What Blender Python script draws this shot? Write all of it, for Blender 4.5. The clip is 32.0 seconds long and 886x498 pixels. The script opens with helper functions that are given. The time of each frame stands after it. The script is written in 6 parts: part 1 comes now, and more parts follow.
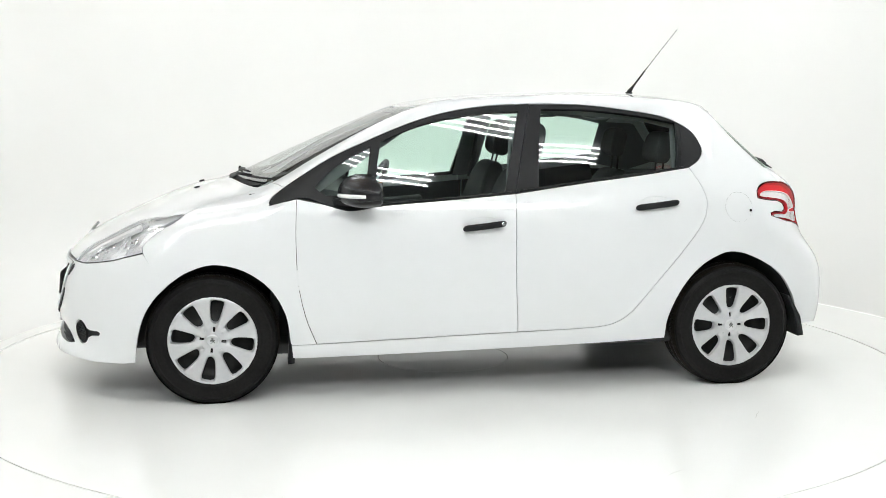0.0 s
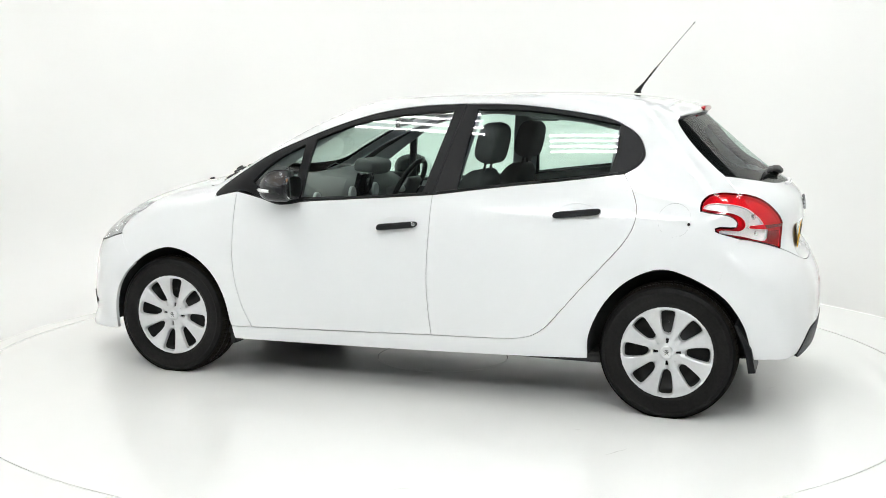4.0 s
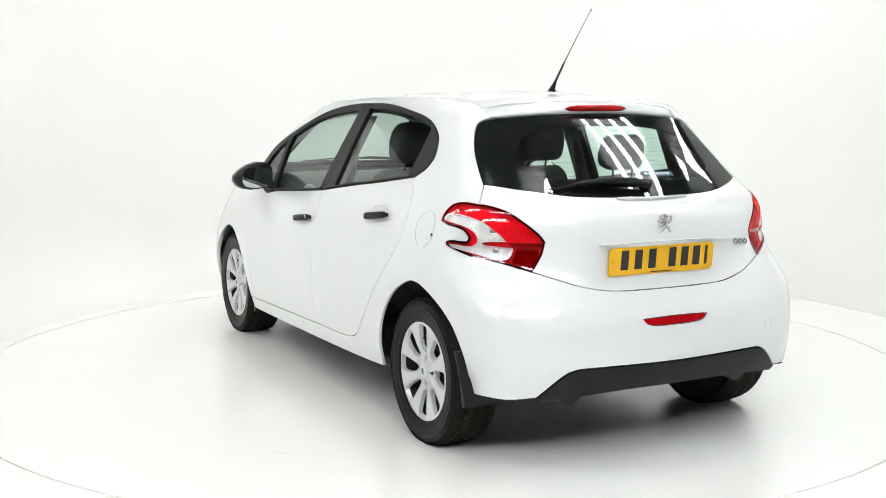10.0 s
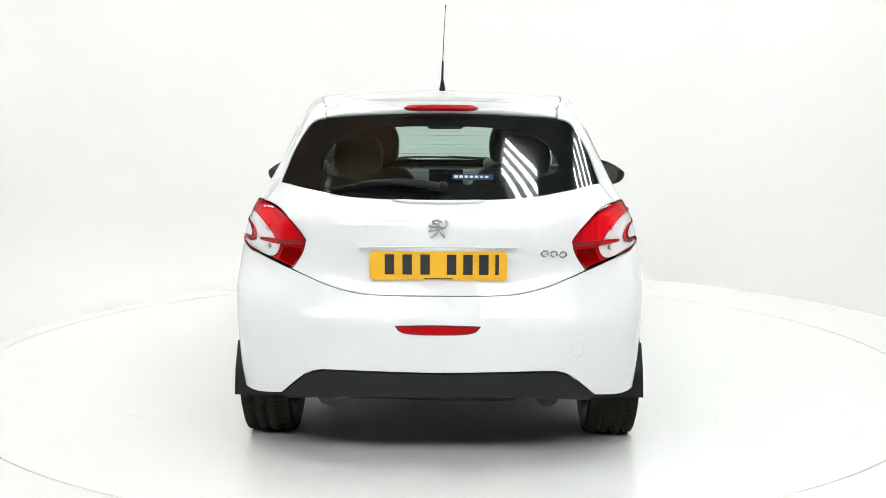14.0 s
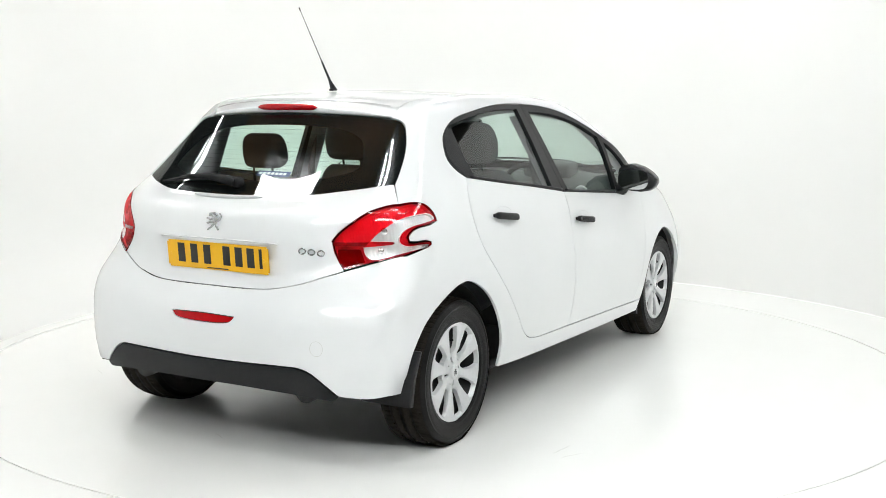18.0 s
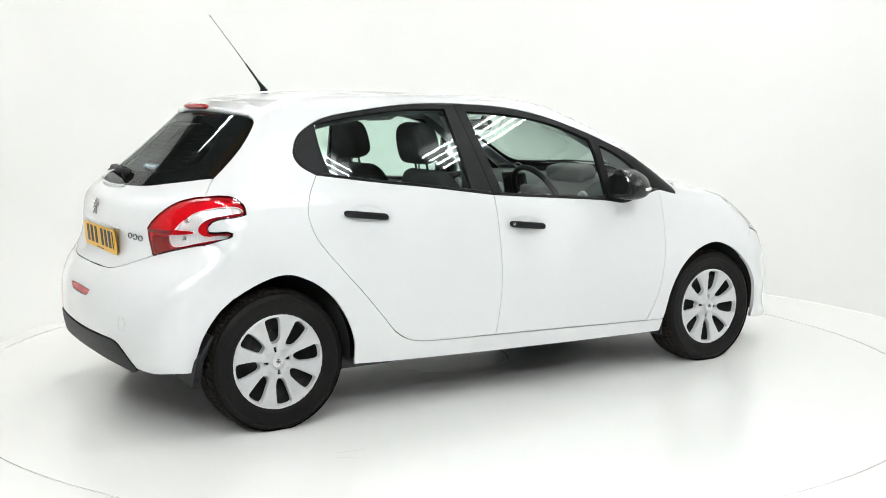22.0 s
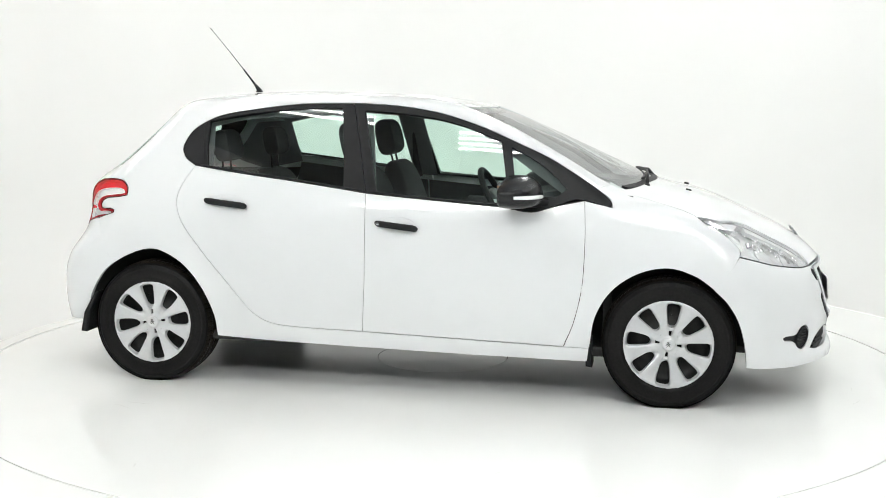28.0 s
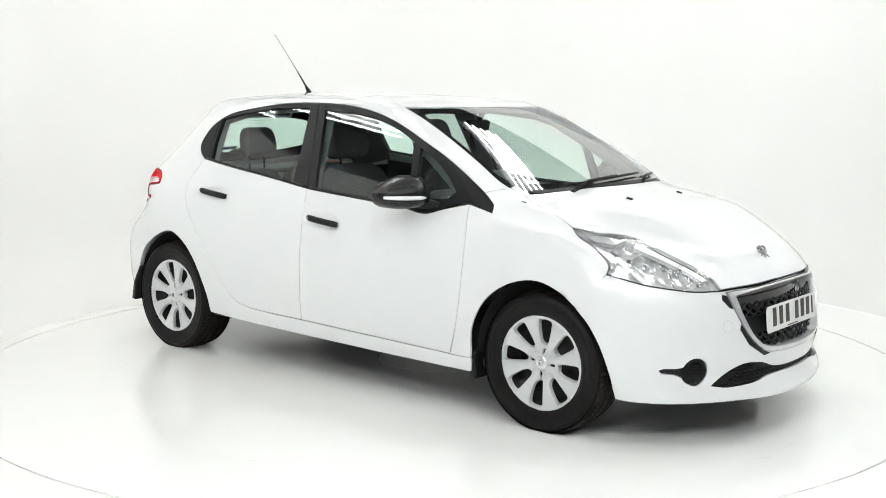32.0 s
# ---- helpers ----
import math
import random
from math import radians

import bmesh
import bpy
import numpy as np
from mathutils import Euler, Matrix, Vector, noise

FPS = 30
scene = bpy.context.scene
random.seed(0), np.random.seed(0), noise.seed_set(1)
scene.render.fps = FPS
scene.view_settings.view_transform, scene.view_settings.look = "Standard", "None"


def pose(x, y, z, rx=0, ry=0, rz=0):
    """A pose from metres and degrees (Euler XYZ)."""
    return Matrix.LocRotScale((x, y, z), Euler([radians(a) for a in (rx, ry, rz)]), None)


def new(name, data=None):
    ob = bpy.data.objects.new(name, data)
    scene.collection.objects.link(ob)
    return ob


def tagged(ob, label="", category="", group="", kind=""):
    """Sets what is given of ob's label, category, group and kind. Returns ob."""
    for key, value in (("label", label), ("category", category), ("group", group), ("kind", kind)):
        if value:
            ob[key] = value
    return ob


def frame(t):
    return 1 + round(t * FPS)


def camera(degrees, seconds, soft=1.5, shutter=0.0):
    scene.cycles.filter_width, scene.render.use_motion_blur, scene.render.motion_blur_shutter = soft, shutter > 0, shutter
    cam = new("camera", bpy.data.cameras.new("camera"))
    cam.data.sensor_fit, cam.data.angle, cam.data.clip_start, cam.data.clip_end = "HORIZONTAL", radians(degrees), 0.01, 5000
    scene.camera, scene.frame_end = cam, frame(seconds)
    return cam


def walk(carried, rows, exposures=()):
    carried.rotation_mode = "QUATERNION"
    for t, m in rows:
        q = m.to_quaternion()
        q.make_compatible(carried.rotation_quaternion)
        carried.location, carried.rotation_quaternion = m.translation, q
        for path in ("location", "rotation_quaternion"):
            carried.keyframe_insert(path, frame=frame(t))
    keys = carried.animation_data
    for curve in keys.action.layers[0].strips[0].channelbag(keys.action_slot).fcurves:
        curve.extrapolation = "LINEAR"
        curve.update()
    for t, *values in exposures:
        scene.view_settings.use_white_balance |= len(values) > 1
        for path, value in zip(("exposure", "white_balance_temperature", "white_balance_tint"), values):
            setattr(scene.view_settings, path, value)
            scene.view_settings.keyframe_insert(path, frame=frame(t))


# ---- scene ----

# ---------------------------------------------------------------- camera: it stands still before the turntable
cam = camera(43.76, 32.0, soft=0.3)
CAMERA_POSE = pose(0, -5.98, 1.397, 90 - 7.60, -0.22, 0.04)
walk(cam, [(0.0, CAMERA_POSE), (32.0, CAMERA_POSE)], exposures=[(0.0, -1.02), (32.0, -1.02)])

# ---------------------------------------------------------------- world: the dim hall round the booth
world = bpy.data.worlds.new("hall")
scene.world = world
world.use_nodes = True
world.node_tree.nodes["Background"].inputs[0].default_value = (0.9, 0.95, 1.0, 1)
world.node_tree.nodes["Background"].inputs[1].default_value = 0.02
# the booth's lights and three added fill banks: x, y, height, turn, length of the tubes, number of tubes, gap between
# tubes
LIGHT_BANKS = ((-0.35, -3.35, 3.95, -18, 1.4, 4, 0.085), (1.2, -2.8, 3.95, -6, 0.8, 4, 0.09), (2.15, -3.15, 3.95, 4, 0.8, 4, 0.09), (0.75, -3.80, 3.95, -4, 0.6, 3, 0.10),
               (-2.5, -2.2, 3.95, -24, 1.9, 4, 0.10), (-0.20, -1.44, 3.95, 4, 0.55, 2, 0.05), (0.92, -0.96, 3.95, 28, 0.55, 4, 0.05), (-1.93, -0.25, 3.95, -41, 1.1, 4, 0.05),
               (-4.6, 0.10, 3.95, -62, 1.6, 4, 0.11), (-5.6, 1.40, 3.95, -65, 1.2, 4, 0.11), (-3.4, 1.3, 3.95, -50, 1.0, 4, 0.05),
               (3.65, -0.95, 3.95, 88, 2.2, 4, 0.12), (3.6, 1.65, 3.95, 56, 1.3, 3, 0.13), (2.45, -0.10, 3.95, 60, 1.2, 4, 0.08),
               # the second bank here is added fill that brightens the back wall
               (1.25, 2.2, 3.95, -72, 2.0, 5, 0.10), (-1.35, 2.1, 3.95, 70, 2.0, 4, 0.11),
               # two unseen banks, added as fill for the car's sides and the floor
               (-1.7, -5.3, 3.3, 0, 2.4, 11, 0.10), (1.7, -5.3, 3.3, 0, 2.4, 11, 0.10))

# ---------------------------------------------------------------- materials
def material(name, color, rough=0.5, metal=0.0, coat=0.0, grain=0.0, grain_scale=40.0, bump=0.0, bump_scale=200.0, ior=1.5, tint=None, coat_rough=0.03):
    """A surface whose colour wanders at two scales, with a fine relief."""
    m = bpy.data.materials.new(name)
    m.use_nodes = True
    nt = m.node_tree
    b = nt.nodes["Principled BSDF"]
    b.inputs["Roughness"].default_value, b.inputs["Metallic"].default_value = rough, metal
    b.inputs["Coat Weight"].default_value, b.inputs["Coat Roughness"].default_value = coat, coat_rough
    b.inputs["IOR"].default_value = ior
    at = nt.nodes.new("ShaderNodeTexCoord")
    if grain:
        big, fine = nt.nodes.new("ShaderNodeTexNoise"), nt.nodes.new("ShaderNodeTexNoise")
        big.inputs["Scale"].default_value, fine.inputs["Scale"].default_value = grain_scale * 0.06, grain_scale
        big.inputs["Detail"].default_value, fine.inputs["Detail"].default_value = 3, 4
        both = nt.nodes.new("ShaderNodeMath")
        both.operation = "ADD"
        ramp = nt.nodes.new("ShaderNodeMapRange")
        ramp.inputs["From Min"].default_value, ramp.inputs["From Max"].default_value = 0.6, 1.4
        mix = nt.nodes.new("ShaderNodeMix")
        mix.data_type = "RGBA"
        mix.inputs["A"].default_value = (*[c * (1 - grain) for c in color], 1)
        mix.inputs["B"].default_value = (*[min(1, c * (1 + grain)) for c in (tint or color)], 1)
        for n in (big, fine):
            nt.links.new(at.outputs["Object"], n.inputs["Vector"])
        nt.links.new(big.outputs["Fac"], both.inputs[0])
        nt.links.new(fine.outputs["Fac"], both.inputs[1])
        nt.links.new(both.outputs[0], ramp.inputs["Value"])
        nt.links.new(ramp.outputs[0], mix.inputs["Factor"])
        nt.links.new(mix.outputs["Result"], b.inputs["Base Color"])
    else:
        b.inputs["Base Color"].default_value = (*color, 1)
    if bump:
        n, u = nt.nodes.new("ShaderNodeTexNoise"), nt.nodes.new("ShaderNodeBump")
        n.inputs["Scale"].default_value = bump_scale
        n.inputs["Detail"].default_value = 3
        u.inputs["Strength"].default_value, u.inputs["Distance"].default_value = bump, 0.002
        nt.links.new(at.outputs["Object"], n.inputs["Vector"])
        nt.links.new(n.outputs["Fac"], u.inputs["Height"])
        nt.links.new(u.outputs["Normal"], b.inputs["Normal"])
    return m


def glass_material(name, tint, rough=0.0, base=0.065, graze=0.80, rise=4.5):
    """A thin pane: what comes through is tinted, what glances off is not."""
    m = bpy.data.materials.new(name)
    m.use_nodes = True
    nt = m.node_tree
    nt.nodes.remove(nt.nodes["Principled BSDF"])
    clear, gloss, mix, edge, power, scale = (nt.nodes.new(k) for k in ("ShaderNodeBsdfTransparent", "ShaderNodeBsdfGlossy", "ShaderNodeMixShader", "ShaderNodeLayerWeight", "ShaderNodeMath", "ShaderNodeMapRange"))
    clear.inputs["Color"].default_value = (*tint, 1)
    gloss.inputs["Roughness"].default_value = rough
    edge.inputs["Blend"].default_value = 0.5
    power.operation = "POWER"
    power.inputs[1].default_value = rise
    scale.inputs["To Min"].default_value, scale.inputs["To Max"].default_value = base, graze
    nt.links.new(edge.outputs["Facing"], power.inputs[0])
    nt.links.new(power.outputs[0], scale.inputs["Value"])
    nt.links.new(scale.outputs[0], mix.inputs[0])
    nt.links.new(clear.outputs[0], mix.inputs[1])
    nt.links.new(gloss.outputs[0], mix.inputs[2])
    nt.links.new(mix.outputs[0], nt.nodes["Material Output"].inputs["Surface"])
    return m


def glow_material(name, color, strength):
    m = bpy.data.materials.new(name)
    m.use_nodes = True
    b = m.node_tree.nodes["Principled BSDF"]
    b.inputs["Base Color"].default_value = (0.8, 0.8, 0.8, 1)
    b.inputs["Emission Color"].default_value = (*color, 1)
    b.inputs["Emission Strength"].default_value = strength
    return m


def fluted_material(name, color, scale, rough=0.12, metal=0.0, coat=1.0, strength=0.5, axis="Z"):
    """Moulded lens or reflector with fine ribs and facets."""
    m = material(name, color, rough, metal, coat)
    nt = m.node_tree
    at, wave, cell, add, u = (nt.nodes.new(k) for k in ("ShaderNodeTexCoord", "ShaderNodeTexWave", "ShaderNodeTexVoronoi", "ShaderNodeMath", "ShaderNodeBump"))
    wave.bands_direction = axis
    wave.inputs["Scale"].default_value, cell.inputs["Scale"].default_value = scale, scale * 0.6
    u.inputs["Strength"].default_value, u.inputs["Distance"].default_value = strength, 0.004
    nt.links.new(at.outputs["Object"], wave.inputs["Vector"])
    nt.links.new(at.outputs["Object"], cell.inputs["Vector"])
    nt.links.new(wave.outputs["Fac"], add.inputs[0])
    nt.links.new(cell.outputs["Distance"], add.inputs[1])
    nt.links.new(add.outputs[0], u.inputs["Height"])
    nt.links.new(u.outputs["Normal"], nt.nodes["Principled BSDF"].inputs["Normal"])
    return m


M_PAINT = material("white_paint", (0.755, 0.77, 0.782), 0.35, 0, 1.0, 0.012, 12)
M_BLACK = material("black_plastic", (0.010, 0.0105, 0.0115), 0.48, 0, 0, 0.18, 60, 0.25, 900, ior=1.3)
M_TRIM = material("satin_black_trim", (0.007, 0.0074, 0.008), 0.42, 0, 0, 0.12, 40, 0.1, 900, ior=1.3)
M_GLOSS = material("gloss_black", (0.006, 0.006, 0.007), 0.05, 0, 0, ior=1.4)
M_FRIT = material("black_glass_print", (0.006, 0.006, 0.0065), 0.9, 0, 0, 0.1, 60, ior=1.05)
M_DARK = material("underbody_black", (0.026, 0.026, 0.026), 0.8, 0, 0, 0.3, 20, 0.4, 60)
M_TYRE = material("tyre_rubber", (0.008, 0.008, 0.0085), 0.42, 0, 0, 0.25, 90, 0.35, 500, ior=1.2, tint=(0.011, 0.0105, 0.010))
M_TREAD = material("tyre_tread", (0.020, 0.017, 0.014), 0.85, 0, 0, 0.4, 120, 0.5, 300, ior=1.2)
M_COVER = material("silver_wheel_paint", (0.60, 0.61, 0.62), 0.36, 0.35, 0.15, 0.05, 60)
M_STEEL = material("black_steel", (0.011, 0.011, 0.011), 0.5, 0.3, 0, 0.3, 40)
M_BRAKE = material("brake_metal", (0.42, 0.41, 0.39), 0.35, 1.0, 0, 0.25, 120)
M_CHROME = material("chrome", (0.78, 0.79, 0.80), 0.08, 1.0, 0, 0.04, 80)
M_EMBLEM = material("worn_chrome", (0.46, 0.47, 0.48), 0.22, 0.7, 0, 0.08, 80)
M_DARKCHROME = material("dark_chrome", (0.30, 0.31, 0.32), 0.2, 0.8, 0, 0.06, 80)
M_SATIN = material("satin_silver", (0.66, 0.67, 0.68), 0.28, 0.55, 0, 0.06, 80)
M_GLASS = glass_material("green_tinted_glass", (0.82, 0.95, 0.89), 0.0, 0.085)
M_REARGLASS = glass_material("rear_screen_glass", (0.74, 0.87, 0.81), 0.0, 0.075, 0.45)
M_SCREEN = glass_material("windscreen_glass", (0.84, 0.95, 0.90), 0.0, 0.085, 1.0, 3.2)
M_LENS = glass_material("clear_lens", (0.98, 0.985, 0.99))
M_RED = fluted_material("red_lens", (0.40, 0.002, 0.006), 55, 0.14, 0, 0.1, 0.10)
M_REDGLOSS = material("smooth_red_lens", (0.40, 0.002, 0.005), 0.22, 0, 0.0, 0.25, 30)
M_REDDARK = fluted_material("deep_red_lens", (0.20, 0.002, 0.004), 80, 0.12, 0, 0.6, 0.4, "Y")
M_REFLECT = fluted_material("silver_reflector", (0.90, 0.905, 0.91), 34, 0.22, 0.25, 0.5, 0.25, "X")
M_FACET = fluted_material("faceted_reflector", (0.93, 0.935, 0.94), 62, 0.30, 0.0, 0.2, 0.4, "Y")
M_REDGLASS = glass_material("red_lamp_glass", (0.86, 0.009, 0.022), 0.02, 0.06, 0.22)
M_SHELL = material("mirror_shell_black", (0.010, 0.0105, 0.012), 0.27, 0, 0, 0.12, 60, 0.1, 900, ior=1.4)
M_BOWL = material("polished_reflector", (0.90, 0.91, 0.92), 0.10, 0.75, 0, 0.05, 60)
M_GREY = material("grey_lamp_plastic", (0.76, 0.77, 0.78), 0.25, 0.15, 0, 0.1, 60)
M_HEADTRAY = fluted_material("head_lamp_chrome", (0.95, 0.955, 0.96), 9, 0.16, 0.65, 0.0, 0.28, "Y")
M_AMBER = material("amber_bulb", (0.55, 0.22, 0.03), 0.2, 0, 0.5)
M_MIRROR = material("mirror_glass", (0.85, 0.87, 0.88), 0.02, 1.0)
M_FABRIC = material("charcoal_fabric", (0.048, 0.048, 0.051), 0.9, 0, 0, 0.35, 160, 0.6, 700)
M_FABRIC2 = material("woven_grey_fabric", (0.095, 0.094, 0.098), 0.9, 0, 0, 0.4, 220, 0.7, 900)
M_DASH = material("dashboard_plastic", (0.080, 0.083, 0.086), 0.6, 0, 0, 0.2, 70, 0.4, 700)
M_LINING = material("grey_headlining", (0.24, 0.247, 0.245), 0.9, 0, 0, 0.08, 150, 0.3, 800)
M_PILLAR = material("grey_pillar_trim", (0.24, 0.247, 0.255), 0.6, 0, 0, 0.08, 80, 0.2, 600)
M_YELLOW = material("yellow_plate", (0.76, 0.41, 0.005), 0.4, 0, 0.1, 0.05, 40)
M_WHITEPLATE = material("white_plate", (0.72, 0.72, 0.70), 0.35, 0, 0.4, 0.04, 40)
M_INK = material("plate_ink", (0.012, 0.012, 0.012), 0.5)
M_STICKER = material("blue_sticker", (0.012, 0.03, 0.14), 0.4, 0, 0.2, 0.1, 60)
M_STICKERINK = material("white_print", (0.75, 0.76, 0.78), 0.5)
M_FLOOR = material("white_floor_paint", (0.90, 0.905, 0.89), 0.24, 0, 0.15, 0.012, 3.0, 0.03, 20)
M_TABLE = material("white_turntable_paint", (0.90, 0.905, 0.89), 0.22, 0, 0.15, 0.014, 4.0, 0.03, 20)
M_WALL = material("white_wall_paint", (0.825, 0.825, 0.815), 0.75, 0, 0, 0.012, 1.5, 0.05, 60)
M_GAP = material("dark_gap", (0.10, 0.10, 0.10), 0.9)
M_PIT = material("black_pit", (0.02, 0.02, 0.02), 0.9)
M_SCUFF = material("grey_scuff", (0.55, 0.55, 0.53), 0.6, 0, 0, 0.2, 50)
M_CONCRETE = material("grey_hall_floor", (0.16, 0.155, 0.15), 0.6, 0, 0, 0.3, 4.0, 0.2, 60)
M_HALL = material("brown_hall_cladding", (0.18, 0.16, 0.14), 0.8, 0, 0, 0.3, 3.0)
M_CEILING = material("dark_hall_ceiling", (0.17, 0.17, 0.173), 0.8, 0, 0, 0.15, 3.0)
M_BOARD = material("brown_boards", (0.27, 0.145, 0.06), 0.6, 0, 0, 0.25, 9.0, 0.2, 60)
M_HOUSING = material("lamp_housing", (0.30, 0.30, 0.31), 0.5, 0.2, 0, 0.1, 20)
M_TUBE = glow_material("lit_tube", (0.978, 1.0, 0.982), 71.0)

# ---------------------------------------------------------------- the booth
def plain(name, verts, faces, mat, label="", category="", kind="", smooth=False):
    me = bpy.data.meshes.new(name)
    me.from_pydata([tuple(v) for v in verts], [], [tuple(int(i) for i in f) for f in faces])
    me.update()
    me.materials.append(mat)
    if smooth:
        me.polygons.foreach_set("use_smooth", [True] * len(me.polygons))
    return tagged(new(name, me), label, category, "", kind)


def ring_faces(a, b, n):
    return [(a + i, a + (i + 1) % n, b + (i + 1) % n, b + i) for i in range(n)]


TABLE_R, ROOM_H, WALL_R = 2.495, 4.3, 3.12

# floor with a round opening for the turntable; its unseen outer part is added for bounce light
n = 160
ang = np.linspace(0, 2 * math.pi, n, endpoint=False)
circle = np.stack([np.cos(ang), np.sin(ang), 0 * ang], -1)
V = np.vstack([circle * TABLE_R, circle * TABLE_R - (0, 0, 0.05), circle * 6.6])
plain("floor", V, ring_faces(0, 2 * n, n) and [f[::-1] for f in ring_faces(0, 2 * n, n)] + ring_faces(0, n, n), M_FLOOR, "glossy white painted studio floor", "floor", "structure")
plain("floor_pit", np.vstack([circle * (TABLE_R + 0.3) - (0, 0, 0.05), [[0, 0, -0.05]]]), [(i, (i + 1) % n, n) for i in range(n)], M_PIT, "dark pit under the turntable", "pit", "structure")

# wall: a round back with straight flanks towards the camera; its foot is coved, most softly where the light is strongest
outline = []
for a in np.linspace(-4, 222, 119):
    outline.append((WALL_R * math.cos(radians(a)), WALL_R * math.sin(radians(a)), a))
outline = [(outline[0][0], -1.8, -4)] + outline
cols = []
for x, y, a in outline:
    soft = 0.012 + 0.50 * min(1, max(0, (a - 78) / 30))
    inward = Vector((-x, -y, 0)).normalized() if y > 0 or x < 0 else Vector((-1, 0, 0))
    foot = [(soft * (1 - math.sin(t)), soft * (1 - math.cos(t))) for t in np.linspace(0, math.pi / 2, 9)]
    cols.append([(x + inward.x * d, y + inward.y * d, h + 0.0003) for d, h in foot] + [(x, y, 1.5), (x, y, float(np.interp(a, [-4, 25, 50, 100, 130, 180, 200, 222], [2.7, 2.8, 3.25, 3.25, 2.32, 2.38, 2.6, 2.85])))])
m = len(cols[0])
V = [p for c in cols for p in c]
F = [(i * m + k, (i + 1) * m + k, (i + 1) * m + k + 1, i * m + k + 1) for i in range(len(cols) - 1) for k in range(m - 1)]
back = [(p[0] * 1.04, p[1] * (1.04 if p[1] > 0 or p[0] < 0 else 1), p[2]) for p in V]
F2 = [tuple(i + len(V) for i in f) for f in F]
plain("wall_round", V + back, [f[::-1] for f in F] + F2, M_WALL, "smooth white painted round studio wall", "wall", "structure", True)
# the dark hall that the booth stands in
W, S, N, T = 9.0, -12.0, 5.0, ROOM_H


def slab(name, x0, x1, y0, y1, z0, z1, mat, label, category):
    V = [(x, y, z) for z in (z0, z1) for x, y in ((x0, y0), (x1, y0), (x1, y1), (x0, y1))]
    return plain(name, V, [(3, 2, 1, 0), (4, 5, 6, 7), (0, 1, 5, 4), (1, 2, 6, 5), (2, 3, 7, 6), (3, 0, 4, 7)], mat, label, category, "structure")


slab("wall_south", -W, W, S - 0.2, S, 0, T, M_HALL, "dark brown cladding of the hall", "wall")
slab("wall_north", -W, W, N, N + 0.2, 0, T, M_HALL, "dark brown cladding of the hall", "wall")
slab("wall_west", -W - 0.2, -W, S, N, 0, T, M_HALL, "dark brown cladding of the hall", "wall")
slab("wall_east", W, W + 0.2, S, N, 0, T, M_HALL, "dark brown cladding of the hall", "wall")
slab("ceiling", -W, W, S, N, T, T + 0.1, M_CEILING, "dark hall ceiling above the booth", "ceiling")
slab("hall_floor", -W, W, S, N, -0.25, -0.06, M_CONCRETE, "worn grey concrete hall floor", "floor")

V, F = [], []
for k in range(20):
    x = -3.2 + 0.145 * k
    b = len(V)
    V += [(px, py, pz) for pz in (T - 0.045, T - 0.02) for px, py in ((x, -2.2), (x + 0.138, -2.2), (x + 0.138, 2.4), (x, 2.4))]
    F += [tuple(b + i for i in f) for f in ((3, 2, 1, 0), (0, 1, 5, 4), (1, 2, 6, 5), (2, 3, 7, 6), (3, 0, 4, 7))]
plain("ceiling_boarding", V, F, M_BOARD, "brown wooden boarding under the hall roof", "ceiling", "structure")


def light_bank(x, y, z, turn, length, tubes, gap):
    """A hanging batten fitting with bare tubes; the added fill banks use it too."""
    ob = tagged(new("ceiling_light"), "hanging batten light with lit tubes, some banks added as fill", "ceiling light", "light banks over the booth")
    wide = gap * tubes + 0.08
    bm = bmesh.new()
    bmesh.ops.create_cube(bm, size=1)
    bmesh.ops.scale(bm, vec=(length + 0.1, wide, 0.06), verts=bm.verts)
    bmesh.ops.bevel(bm, geom=bm.edges[:], offset=0.012, segments=2, affect="EDGES")
    bmesh.ops.translate(bm, vec=(0, 0, 0.09), verts=bm.verts)
    me = bpy.data.meshes.new("housing")
    bm.to_mesh(me)
    bm.free()
    me.materials.append(M_HOUSING)
    new("housing", me).parent = ob
    for k in range(tubes):
        bm = bmesh.new()
        bmesh.ops.create_cone(bm, segments=8, radius1=0.013, radius2=0.013, depth=length, cap_ends=True, matrix=pose(0, (k - (tubes - 1) / 2) * gap, 0.02, 0, 90, 0))
        me = bpy.data.meshes.new("tube")
        bm.to_mesh(me)
        bm.free()
        me.materials.append(M_TUBE)
        new("tube", me).parent = ob
    for s in (-1, 1):
        bm = bmesh.new()
        bmesh.ops.create_cone(bm, segments=6, radius1=0.004, radius2=0.004, depth=ROOM_H - z - 0.12, cap_ends=True, matrix=pose(s * length * 0.4, 0, 0.12 + (ROOM_H - z - 0.12) / 2))
        me = bpy.data.meshes.new("hanger")
        bm.to_mesh(me)
        bm.free()
        me.materials.append(M_HOUSING)
        new("hanger", me).parent = ob
    ob.matrix_basis = pose(x, y, z, 0, 0, turn)
    return ob


for x, y, z, turn, length, tubes, gap in LIGHT_BANKS:
    light_bank(x, y, z, turn, length, tubes, gap)

